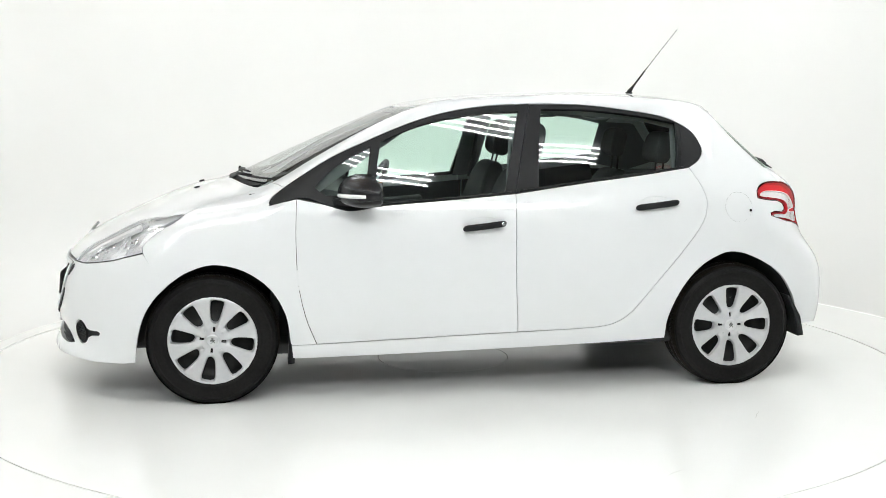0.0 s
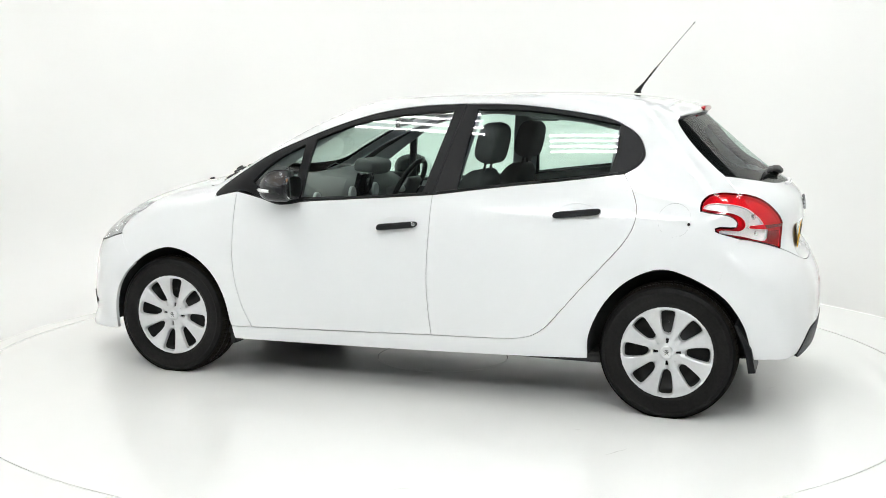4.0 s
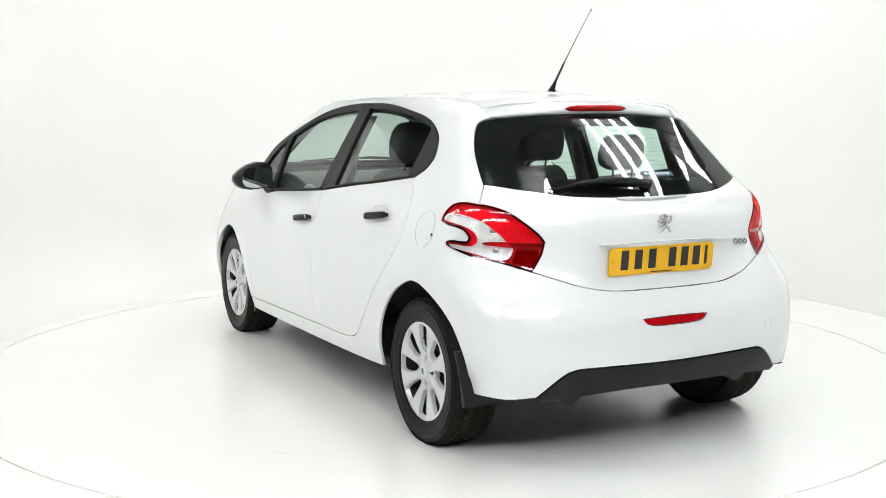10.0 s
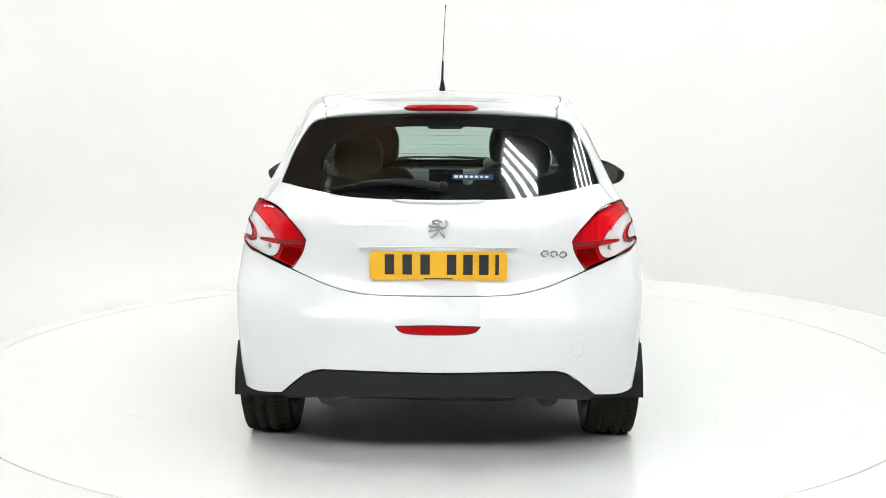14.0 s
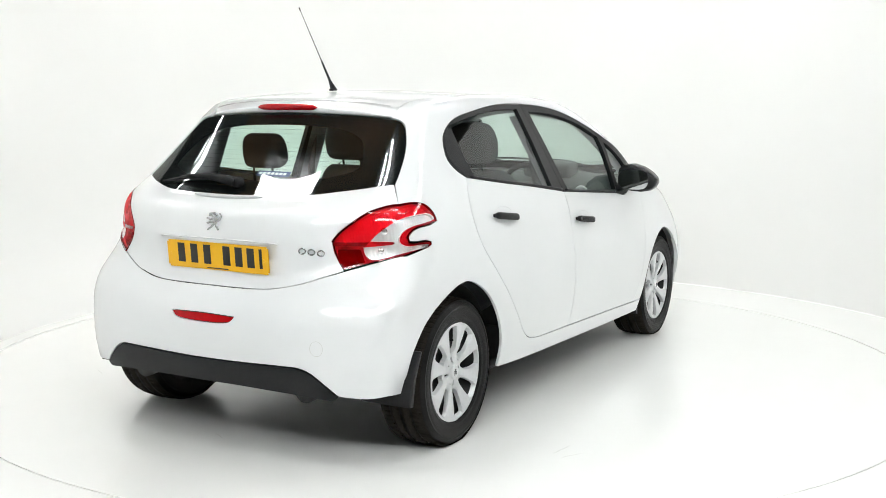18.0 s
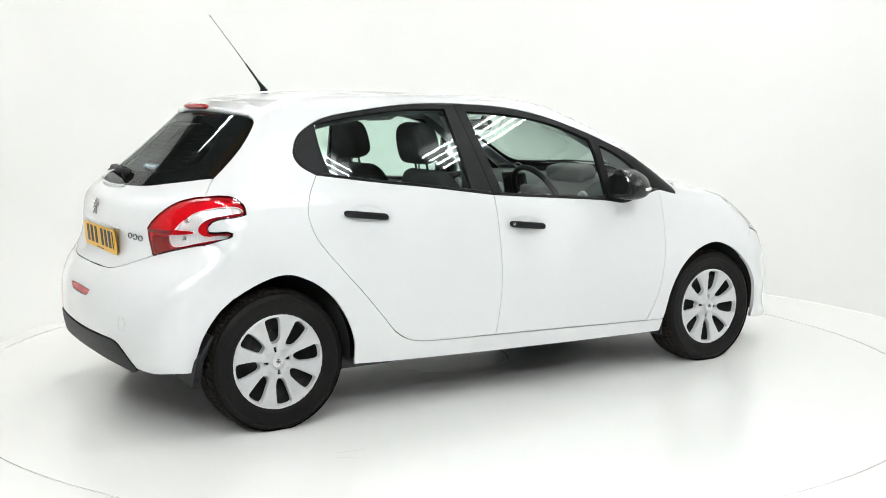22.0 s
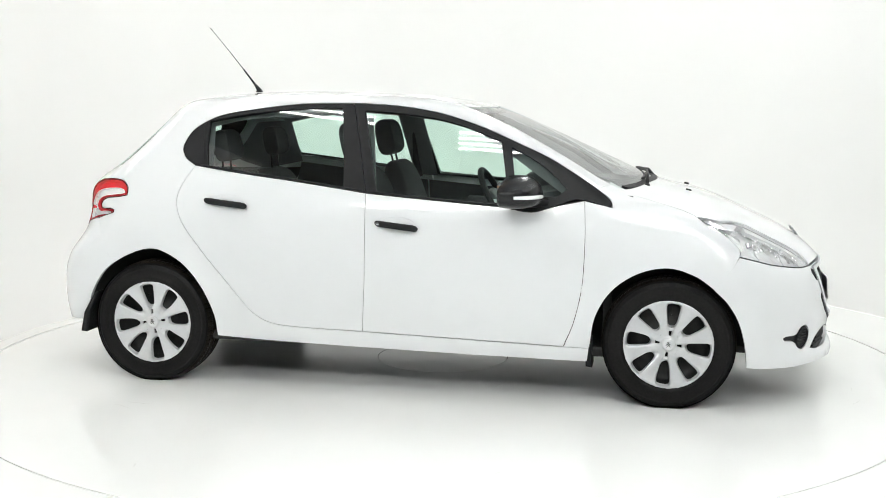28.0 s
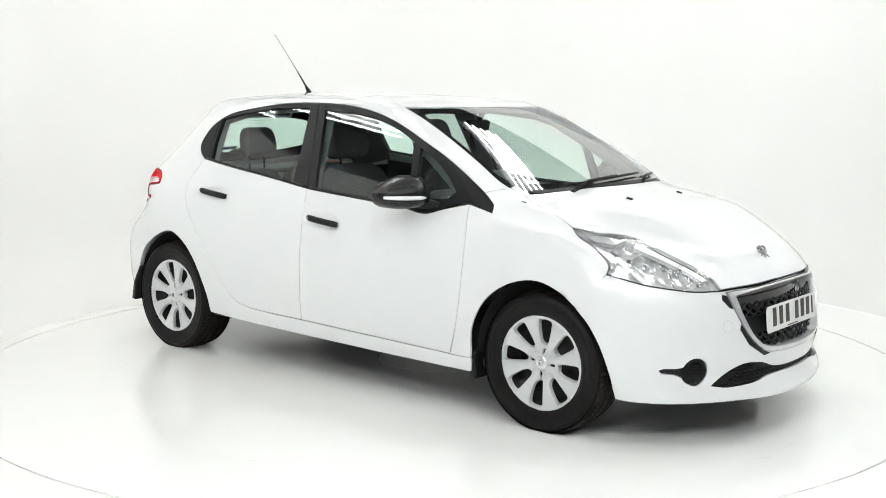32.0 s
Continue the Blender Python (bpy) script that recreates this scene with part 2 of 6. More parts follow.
# turntable: a disc with a bevelled rim, a middle cover and faint scuffs
turntable = tagged(new("turntable"), "large round white turntable flush with the studio floor", "turntable")
n = 160
r0 = TABLE_R - 0.0085
V = np.vstack([circle * (r0 - 0.002), circle * r0 - (0, 0, 0.002), circle * r0 - (0, 0, 0.045), circle * 0.36])
V[:n, 2] = V[3 * n:, 2] = 0
disc = plain("disc", V, [f[::-1] for f in ring_faces(3 * n, 0, n)][::1] and ring_faces(3 * n, 0, n) + ring_faces(0, n, n) + ring_faces(n, 2 * n, n), M_TABLE)
disc.parent = turntable
V = np.vstack([circle * 0.356, circle * 0.352 - (0, 0, 0), circle * 0.17 - (0, 0, 0), [[0, 0, 0.0]], circle * 0.356 - (0, 0, 0.01)])
cover = plain("middle_cover", np.vstack([circle * 0.356, [[0, 0, 0]], circle * 0.356 - (0, 0, 0.012)]), [(i, (i + 1) % n, n) for i in range(n)] + [f[::-1] for f in ring_faces(0, n + 1, n)], M_TABLE)
cover.parent = turntable
bed = plain("cover_gap", np.vstack([circle * 0.37 - (0, 0, 0.012), [[0, 0, -0.012]]]), [(i, (i + 1) % n, n) for i in range(n)], M_GAP)
bed.parent = turntable
rng = random.Random(5)
for k in range(16):
    a, r, L = rng.uniform(0, 6.28), rng.uniform(0.5, 2.2), rng.uniform(0.03, 0.16)
    b = a + rng.uniform(-0.8, 0.8) + 1.57
    x, y = r * math.cos(a), r * math.sin(a)
    pts = [(x + math.cos(b) * L * s + rng.uniform(-1, 1) * 0.006, y + math.sin(b) * L * s + rng.uniform(-1, 1) * 0.006) for s in np.linspace(0, 1, 6)]
    nx, ny = -math.sin(b), math.cos(b)
    w = [0.0008 + 0.0015 * math.sin(math.pi * s) for s in np.linspace(0, 1, 6)]
    V = [(p[0] + nx * h, p[1] + ny * h, 0.0008) for p, h in zip(pts, w)] + [(p[0] - nx * h, p[1] - ny * h, 0.0008) for p, h in zip(pts, w)]
    s = plain("scuff", V, [(i, i + 1, 7 + i, 6 + i) for i in range(5)], M_SCUFF)
    s.parent = turntable
# ---------------------------------------------------------------- the car's outer skin
class Curve:
    """A natural cubic through knots, straight beyond its ends."""

    def __init__(self, text):
        k = np.array([[float(v) for v in p.split(":")] for p in text.split()])
        x, y = k[:, 0], k[:, 1]
        n = len(x)
        h = np.diff(x)
        A = np.eye(n)
        b = np.zeros(n)
        for i in range(1, n - 1):
            A[i, i - 1:i + 2] = h[i - 1], 2 * (h[i - 1] + h[i]), h[i]
            b[i] = 6 * ((y[i + 1] - y[i]) / h[i] - (y[i] - y[i - 1]) / h[i - 1])
        self.x, self.y, self.h, self.m = x, y, h, np.linalg.solve(A, b)

        self.at = np.linspace(x[0] - 0.6, x[-1] + 0.6, 6001)
        v = self.at
        c = np.clip(v, x[0], x[-1])
        i = np.clip(np.searchsorted(x, c) - 1, 0, n - 2)
        g, a, b = h[i], x[i + 1] - c, c - x[i]
        m0, m1, y0, y1 = self.m[i], self.m[i + 1], y[i], y[i + 1]
        s = (m0 * a**3 + m1 * b**3) / (6 * g) + (y0 / g - m0 * g / 6) * a + (y1 / g - m1 * g / 6) * b
        d = (-m0 * a**2 + m1 * b**2) / (2 * g) + (y1 - y0) / g - (m1 - m0) * g / 6
        self.values = s + d * (v - c)

    def __call__(self, v):
        return np.interp(v, self.at, self.values)


SIDE = Curve("0.12:0.778 0.22:0.812 0.30:0.833 0.40:0.852 0.50:0.860 0.62:0.860 0.74:0.846 0.84:0.829 0.92:0.810 1.0:0.778 1.08:0.742 1.18:0.697 1.28:0.650 1.38:0.602 1.5:0.54")
TAPER_BACK = Curve("0.2:0.06 0.6:0.068 0.9:0.045 1.15:0.11 1.35:0.16 1.5:0.18")
TAPER_FRONT = Curve("0.2:0.04 0.6:0.045 0.9:0.10 1.2:0.09 1.5:0.09")
HOOD = Curve("1.9:1.08 2.3:1.025 2.5:0.993 2.7:0.950 2.85:0.892 3.0:0.824 3.1:0.779 3.2:0.734 3.35:0.64")
ROOF = Curve("-0.3:1.28 -0.10:1.365 0.06:1.408 0.37:1.444 0.67:1.452 0.98:1.445 1.28:1.428 1.40:1.414 1.58:1.374 1.90:1.261 2.2:1.130 2.4:1.039 2.6:0.945")
NOSE = Curve("0.08:3.22 0.14:3.31 0.19:3.355 0.25:3.335 0.35:3.335 0.45:3.33 0.55:3.315 0.63:3.285 0.70:3.235 0.80:3.13")
TAIL = Curve("0.1:-0.50 0.2:-0.575 0.3:-0.615 0.4:-0.63 0.5:-0.63 0.57:-0.62 0.66:-0.58 0.74:-0.548 0.83:-0.54 0.92:-0.532 0.985:-0.498 1.05:-0.408 1.19:-0.228 1.34:-0.055 1.46:0.075")


def smax(a, b, k):
    h = np.maximum(k - np.abs(a - b), 0) / k
    return np.maximum(a, b) + h * h * k / 4


def skin(P):
    """Below zero inside the car's outer surface, above it outside."""
    x, y, z = P[..., 0], np.abs(P[..., 1]), P[..., 2]
    q = y * y
    side = y - 0.028 * np.clip((x - 1.1) / 0.7, 0, 1) * np.clip((z - 0.95) / 0.2, 0, 1) - (SIDE(z) - TAPER_BACK(z) * np.maximum(0.6 - x, 0)**2 - TAPER_FRONT(z) * np.maximum(x - 2.0, 0)**2)
    hood = HOOD(x) - 0.10 * q - 0.05 * q * q
    up = ROOF(x + np.clip((x - 1.5) * 0.58, 0, 0.50) * q) - (0.085 - 0.07 * np.clip((x - 0.7) / 0.8, 0, 1)) * q
    top = z - smax(hood, up, 0.03)
    front = x - (NOSE(z) - 0.40 * q - 0.30 * q * q)
    low = np.clip((0.86 - z) / 0.24, 0, 1)
    low = low * low * (3 - 2 * low)
    back = (TAIL(z) + (0.20 - 0.10 * low) * q + (0.45 - 0.19 * low) * q * q) - x
    return smax(smax(smax(side, top, 0.07 - 0.035 * np.clip((z - 1.0) / 0.12, 0, 1)), front, 0.09), back, 0.075 - 0.02 * np.clip((z - 0.98) / 0.1, 0, 1))


def normal_at(P, e=1e-3):
    g = np.stack([skin(P + np.eye(3)[i] * e) - skin(P - np.eye(3)[i] * e) for i in range(3)], -1)
    return g / np.linalg.norm(g, axis=-1, keepdims=True)


def cast(origin, way, reach):
    """Where rays from outside first meet the skin: stepped in by what the skin allows, then halved."""
    origin = np.asarray(origin, float)
    s = np.zeros(len(origin))
    last = np.zeros(len(origin))
    live = np.arange(len(origin))
    found = np.zeros(len(origin), bool)
    for _ in range(120):
        f = skin(origin[live] + way[live] * s[live, None]) if way.ndim > 1 else skin(origin[live] + way * s[live, None])
        hit = f < 0
        found[live[hit]] = True
        go = live[~hit & (s[live] < reach)]
        last[go] = s[go]
        s[go] += np.clip(f[~hit & (s[live] < reach)] * 0.5, 0.0015, 0.05)
        live = go
        if not len(live):
            break
    lo, hi = last, s
    for _ in range(14):
        mid = (lo + hi) / 2
        within = skin(origin + way * mid[:, None]) < 0
        hi, lo = np.where(within, mid, hi), np.where(within, lo, mid)
    return origin + way * hi[:, None], found


# ---------------------------------------------------------------- building tools
from mathutils import geometry
AXIS = np.array([1.328, 0.008, 0.0])  # the turntable's axis in the car's own places: x ahead of the rear axle, y to its left


def part(name, verts, faces, mat, parent, label="", normals=None, smooth=True):
    """One mesh object under a thing or a part; the car's own places become places round the turntable's axis."""
    me = bpy.data.meshes.new(name)
    me.from_pydata([tuple(v) for v in np.asarray(verts, float) - AXIS], [], [tuple(int(i) for i in f) for f in faces])
    me.update()
    me.materials.append(mat)
    if smooth:
        me.polygons.foreach_set("use_smooth", [True] * len(me.polygons))
    if normals is not None:
        me.normals_split_custom_set_from_vertices([tuple(n) for n in normals])
    ob = new(name, me)
    ob.parent = parent
    if label:
        tagged(ob, label)
    return ob


def bm_part(name, bm, mat, parent, label="", smooth=30):
    """The same from a bmesh; edges sharper than smooth degrees stay sharp."""
    for f in bm.faces:
        f.smooth = True
    for e in bm.edges:
        if len(e.link_faces) != 2 or e.calc_face_angle(0) > radians(smooth):
            e.smooth = False
    for v in bm.verts:
        v.co -= Vector(AXIS)
    me = bpy.data.meshes.new(name)
    bm.to_mesh(me)
    bm.free()
    me.materials.append(mat)
    ob = new(name, me)
    ob.parent = parent
    if label:
        tagged(ob, label)
    return ob


def knots(text):
    """Points 'x,y,z' apart by blanks; a trailing ! marks a corner."""
    words = text.split()
    return np.array([[float(v) for v in w.rstrip("!").split(",")] for w in words]), [w.endswith("!") for w in words]


def flow(text, step=0.02, closed=True, half=False):
    """A smooth line through the knots, sharp at the corners. half: the other half is its mirror image in y."""
    P, c = knots(text)
    if half:
        Q = P[::-1] * np.array([1, -1, 1])
        keep = np.abs(Q[:, 1]) > 1e-6
        P, c = np.vstack([P, Q[keep]]), c + [k for k, u in zip(c[::-1], keep) if u]
    n = len(P)
    out = []
    for i in range(n if closed else n - 1):
        a, b = P[i], P[(i + 1) % n]
        before, after = P[i - 1], P[(i + 2) % n]
        open_start, open_end = not closed and i == 0, not closed and i == n - 2
        L = np.linalg.norm(b - a)
        ta = (b - a) if c[i] or open_start else (b - before) * L / (L + np.linalg.norm(a - before))
        tb = (b - a) if c[(i + 1) % n] or open_end else (after - a) * L / (L + np.linalg.norm(after - b))
        for k in range(max(1, int(round(L / step)))):
            s = k / max(1, int(round(L / step)))
            out.append((2 * s**3 - 3 * s**2 + 1) * a + (s**3 - 2 * s**2 + s) * ta + (3 * s**2 - 2 * s**3) * b + (s**3 - s**2) * tb)
    if not closed:
        out.append(P[-1])
    return np.array(out)


class Flat:
    """Looks at the skin along one direction."""

    def __init__(self, x, y, z, start=2.2):
        d = np.array([x, y, z], float)
        self.d = d / np.linalg.norm(d)
        up = np.array([0, 0, 1.0]) if abs(self.d[2]) < 0.8 else np.array([1.0, 0, 0])
        self.u = np.cross(up, self.d)
        self.u /= np.linalg.norm(self.u)
        self.v = np.cross(self.d, self.u)
        self.mid, self.start = np.array([1.3, 0, 0.7]), start

    def flat(self, P):
        return np.stack([(P - self.mid) @ self.u, (P - self.mid) @ self.v], -1)

    def lift(self, q):
        P, ok = cast(self.mid + q[:, :1] * self.u + q[:, 1:] * self.v + self.d * self.start, -self.d, self.start + 2.2)
        return P, normal_at(P)


class Round:
    """Looks at the skin from all round a standing axis at x."""

    def __init__(self, x, way, radius=0.85):
        self.x, self.way, self.r = x, way, radius

    def flat(self, P):
        return np.stack([np.arctan2(P[:, 1] * self.way, (P[:, 0] - self.x) * self.way) * self.r, P[:, 2]], -1)

    def lift(self, q):
        a = q[:, 0] / self.r
        out = np.stack([np.cos(a) * self.way, np.sin(a) * self.way, 0 * a], -1)
        o = np.array([self.x, 0, 0]) + out * 1.6
        o[:, 2] = q[:, 1]
        P, ok = cast(o, -out, 1.55)
        return P, normal_at(P)


def inside(q, loop):
    x, y = q[:, 0], q[:, 1]
    nxt = np.roll(loop, -1, 0)
    ax, ay, bx, by = loop[:, 0], loop[:, 1], nxt[:, 0], nxt[:, 1]
    rise = np.where(by == ay, 1e-12, by - ay)
    out = []
    for c in np.array_split(np.arange(len(q)), len(q) // 500 + 1):
        X, Y = x[c, None], y[c, None]
        out.append((((ay > Y) != (by > Y)) & (X < (bx - ax) * (Y - ay) / rise + ax)).sum(1) % 2 == 1)
    return np.concatenate(out)


def area(loop):
    x, y = loop[:, 0], loop[:, 1]
    return 0.5 * np.sum(x * np.roll(y, -1) - np.roll(x, -1) * y)


def shrink(loop, by):
    """The loop drawn in by a gap."""
    if area(loop) < 0:
        loop = loop[::-1]
    a, b = loop - np.roll(loop, 1, 0), np.roll(loop, -1, 0) - loop
    a /= np.linalg.norm(a, axis=1, keepdims=True) + 1e-12
    b /= np.linalg.norm(b, axis=1, keepdims=True) + 1e-12
    n = np.stack([-(a + b)[:, 1], (a + b)[:, 0]], -1)
    n /= np.maximum(np.linalg.norm(n, axis=1, keepdims=True), 1e-6)
    c = np.maximum((n * np.stack([-a[:, 1], a[:, 0]], -1)).sum(1, keepdims=True), 0.5)
    return loop + n * by / c


def fill(loops, step):
    """Triangles within the first loop and outside the rest; returns places, faces and the rings of border points."""
    q, rings = [], []
    for L in loops:
        rings.append(list(range(len(q), len(q) + len(L))))
        q.extend(L.tolist())
    border = np.array(q)
    lo, hi = border.min(0), border.max(0)
    gx, gy = np.meshgrid(np.arange(lo[0], hi[0], step), np.arange(lo[1], hi[1], step * 0.87))
    gx[1::2] += step / 2
    g = np.stack([gx.ravel(), gy.ravel()], -1)
    ok = inside(g, loops[0])
    for h in loops[1:]:
        ok &= ~inside(g, h)
    g = g[ok]
    if len(g):
        near = np.concatenate([((c[:, None] - border[None])**2).sum(-1).min(1) for c in np.array_split(g, len(g) // 400 + 1)])
        g = g[near > (0.45 * step)**2]
    pts = [Vector(p) for p in q] + [Vector(p) for p in g.tolist()]
    edges = [(r[i], r[(i + 1) % len(r)]) for r in rings for i in range(len(r))]
    vs, _, fs, ov, _, _ = geometry.delaunay_2d_cdt(pts, edges, [], 0, 1e-7)
    v = np.array([tuple(p) for p in vs])
    back = {o: i for i, os in enumerate(ov) for o in os}
    rings = [[back[i] for i in r] for r in rings]
    fs = np.array([f for f in fs if len(f) == 3])
    c = v[fs].mean(1)
    ok = inside(c, loops[0])
    for h in loops[1:]:
        ok &= ~inside(c, h)
    fs = fs[ok]
    a, b, d = v[fs[:, 0]], v[fs[:, 1]], v[fs[:, 2]]
    turn = (b[:, 0] - a[:, 0]) * (d[:, 1] - a[:, 1]) - (b[:, 1] - a[:, 1]) * (d[:, 0] - a[:, 0])
    fs[turn < 0] = fs[turn < 0][:, ::-1]
    return v, fs[np.abs(turn) > 1e-12], rings


def snap(P):
    """Onto the skin, straight down its slope."""
    for _ in range(4):
        P = P - normal_at(P) * np.clip(skin(P), -0.05, 0.05)[:, None] * 0.8
    return P


def sheet(chart, loops, step=0.035, gap=0.0, sink=0.0, depth=0.012, side=1, raise_by=None, calm=0.0):
    """A pressed sheet that follows the skin within the loops, its rim folded in by depth. Gives places, faces, normals."""
    flat = []
    for i, L in enumerate(loops):
        f = chart.flat(snap(L))
        if gap:
            f = shrink(f, gap if i == 0 else -gap)
        flat.append(f)
    q, fs, rings = fill(flat, step)
    P, N = chart.lift(q)
    P = P - N * sink
    if raise_by is not None:
        P = P + N * raise_by(P)[:, None]
    V, F, NN = [P], [fs], [normal_at(P, calm) if calm else N]
    n = len(P)
    for k, r in enumerate(rings):
        if not depth:
            break
        m = len(r)
        V += [P[r], P[r] - N[r] * depth]
        NN += [np.zeros((m, 3))] * 2
        i = np.arange(m)
        j = (i + 1) % m
        quad = np.stack([n + i, n + m + i, n + m + j, n + j], -1)
        if area(flat[k]) < 0:
            quad = quad[:, ::-1]
        if k:
            quad = quad if area(flat[k]) < 0 else quad
        F.append(quad)
        n += 2 * m
    V, NN = np.vstack(V), np.vstack(NN)
    faces = [tuple(f) for b in F for f in b]
    if side < 0:
        V, NN = V * (1, -1, 1), NN * (1, -1, 1)
        faces = [f[::-1] for f in faces]
    return V, faces, NN


def float_normals(P, kind):
    """The even bend of a pane, free of the ripples that the pressed panels round it may have."""
    x, y, z = P[:, 0], P[:, 1], P[:, 2]
    if kind == "rear":
        n = np.stack([-1 + 0 * x, 0.40 * y + 1.8 * y**3, 1.22 - 1.3 * (z - 1.19)], -1)
    elif kind == "side":
        n = np.stack([-0.22 * np.maximum(0.75 - x, 0) + 0.03 * np.maximum(x - 1.2, 0), np.sign(y), 0.452 + 0.12 * (z - 1.18)], -1)
    else:
        n = np.stack([0.40 + 0.15 * (x - 2.0), 0.35 * y, 1 + 0 * x], -1)
    return n / np.linalg.norm(n, axis=1, keepdims=True)


def pane_of(name, chart, loop, mat, parent, kind, label="", side=1, step=0.035, gap=0.0011, sink=0.0):
    V, F, N = sheet(chart, [loop], step, gap, sink=sink, depth=0, side=side)
    ob = part(name, V, F, mat, parent, label, float_normals(V, kind))
    ob.visible_shadow = False
    return ob


def panel(name, chart, loops, mat, parent, label="", side=1, step=0.035, gap=0.0014, **kw):
    V, F, N = sheet(chart, loops, step, gap, side=side, calm=0.03 if mat == M_PAINT and "raise_by" not in kw else 0.0, **kw)
    return part(name, V, F, mat, parent, label, N)


def lathe(profile, n=64, axis="y"):
    """A body of revolution round y from (radius, along) pairs."""
    p = np.array(profile)
    a = np.linspace(0, 2 * math.pi, n, endpoint=False)
    V = np.stack([np.outer(np.cos(a), p[:, 0]), np.broadcast_to(p[:, 1], (n, len(p))), np.outer(np.sin(a), p[:, 0])], -1).reshape(-1, 3)
    m = len(p)
    F = [(i * m + k, i * m + k + 1, ((i + 1) % n) * m + k + 1, ((i + 1) % n) * m + k) for i in range(n) for k in range(m - 1)]
    return V, F


def tube(path, radius, n=10, ends=True):
    """A rod along a line; radius may change along it."""
    p = np.asarray(path, float)
    r = np.broadcast_to(radius, len(p))
    t = np.gradient(p, axis=0)
    t /= np.linalg.norm(t, axis=1, keepdims=True)
    ref = np.array([0, 0, 1.0]) if abs(t[0][2]) < 0.9 else np.array([1.0, 0, 0])
    V = []
    for k in range(len(p)):
        u = np.cross(t[k], ref)
        u /= np.linalg.norm(u)
        w = np.cross(t[k], u)
        for i in range(n):
            a = 2 * math.pi * i / n
            V.append(p[k] + r[k] * (math.cos(a) * u + math.sin(a) * w))
    F = [(k * n + i, k * n + (i + 1) % n, (k + 1) * n + (i + 1) % n, (k + 1) * n + i) for k in range(len(p) - 1) for i in range(n)]
    F = [f[::-1] for f in F]
    if ends:
        F += [tuple(range(n)), tuple(range((len(p) - 1) * n, len(p) * n))[::-1]]
    return np.array(V), F


def block(size, at, turn=(0, 0, 0), bevel=0.01, segments=3):
    """A box with rounded edges, as a bmesh."""
    bm = bmesh.new()
    bmesh.ops.create_cube(bm, size=1)
    bmesh.ops.scale(bm, vec=size, verts=bm.verts)
    if bevel:
        bmesh.ops.bevel(bm, geom=bm.edges[:], offset=bevel, segments=segments, profile=0.5, affect="EDGES")
    bmesh.ops.transform(bm, matrix=pose(*at, *turn), verts=bm.verts)
    return bm


def loft(rings, caps=True):
    """A skin over closed rings of equal count."""
    n = len(rings[0])
    V = np.vstack(rings)
    F = [(k * n + i, k * n + (i + 1) % n, (k + 1) * n + (i + 1) % n, (k + 1) * n + i) for k in range(len(rings) - 1) for i in range(n)]
    if caps:
        F += [tuple(range(n))[::-1], tuple(range((len(rings) - 1) * n, len(rings) * n))]
    return V, F


def flip(V, F, side):
    return (V, F) if side > 0 else (np.asarray(V) * (1, -1, 1), [tuple(f)[::-1] for f in F])

# ---------------------------------------------------------------- the car
car = tagged(new("car"), "white five-door hatchback with black trim parked on a turntable", "car")
SIDE_VIEW, TOP_VIEW, HOOD_VIEW = Flat(-0.05, 0.88, 0.47), Flat(0, 0, 1), Flat(0.35, 0, 0.94)
FENDER_VIEW, BACK_VIEW, SCREEN_VIEW = Flat(0.25, 0.85, 0.47), Flat(-0.96, 0, 0.28, 2.6), Flat(0.45, 0, 0.89)
FRONT_ROUND, BACK_ROUND = Round(2.45, 1), Round(0.12, -1)
LAMP_VIEW, TAIL_VIEW = Flat(0.55, 0.65, 0.45, 2.6), Flat(-0.62, 0.75, 0.15, 2.6)


def on_side(text):
    """x,z pairs seen from the side, set onto the skin; a word with two commas is a full place."""
    words = text.split()
    c = [[float(v) for v in w.rstrip("!").split(",")] for w in words]
    flat = [i for i, k in enumerate(c) if len(k) == 2]
    if flat:
        P, _ = cast(np.array([[c[i][0], 1.6, c[i][1]] for i in flat]), np.array([0, -1.0, 0]), 1.6)
        for i, p in zip(flat, P):
            c[i] = p
    return " ".join("%.4f,%.4f,%.4f%s" % (*k, "!" if w.endswith("!") else "") for k, w in zip(c, words))


FRAME_TOP = "2.202,1.001 2.092,1.073 1.965,1.147 1.835,1.204 1.700,1.261 1.560,1.311 1.396,1.353 1.203,1.379 1.000,1.389"
FRAME_BACK = "1.000,1.389 0.738,1.385 0.466,1.354 0.330,1.330 0.249,1.300 0.175,1.251 0.141,1.192 0.136,1.157 0.162,1.116 0.220,1.080!"
DOOR_BACK = "0.220,1.080! 0.170,0.996 0.149,0.913 0.179,0.814 0.281,0.684 0.387,0.564 0.490,0.442 0.547,0.378 0.620,0.333 0.727,0.314"
ARCH_FRONT = "2.178,0.235! 2.181,0.279 2.205,0.421 2.276,0.544 2.394,0.627 2.529,0.655 2.650,0.620"
ARCH_BACK = "-0.118,0.632 -0.011,0.669 0.069,0.666 0.188,0.604 0.283,0.496 0.344,0.358 0.353,0.246!"
TAIL_RIM = ("-0.268,0.692,1.003! -0.211,0.720,1.008 -0.156,0.743,0.999 -0.125,0.765,0.966 -0.124,0.784,0.931! -0.180,0.780,0.919 -0.232,0.768,0.914 -0.264,0.755,0.901 -0.281,0.747,0.880 "
            "-0.277,0.752,0.864 -0.254,0.767,0.862 -0.212,0.786,0.865 -0.190,0.795,0.858 -0.192,0.798,0.845 -0.237,0.781,0.829 -0.293,0.745,0.808!")
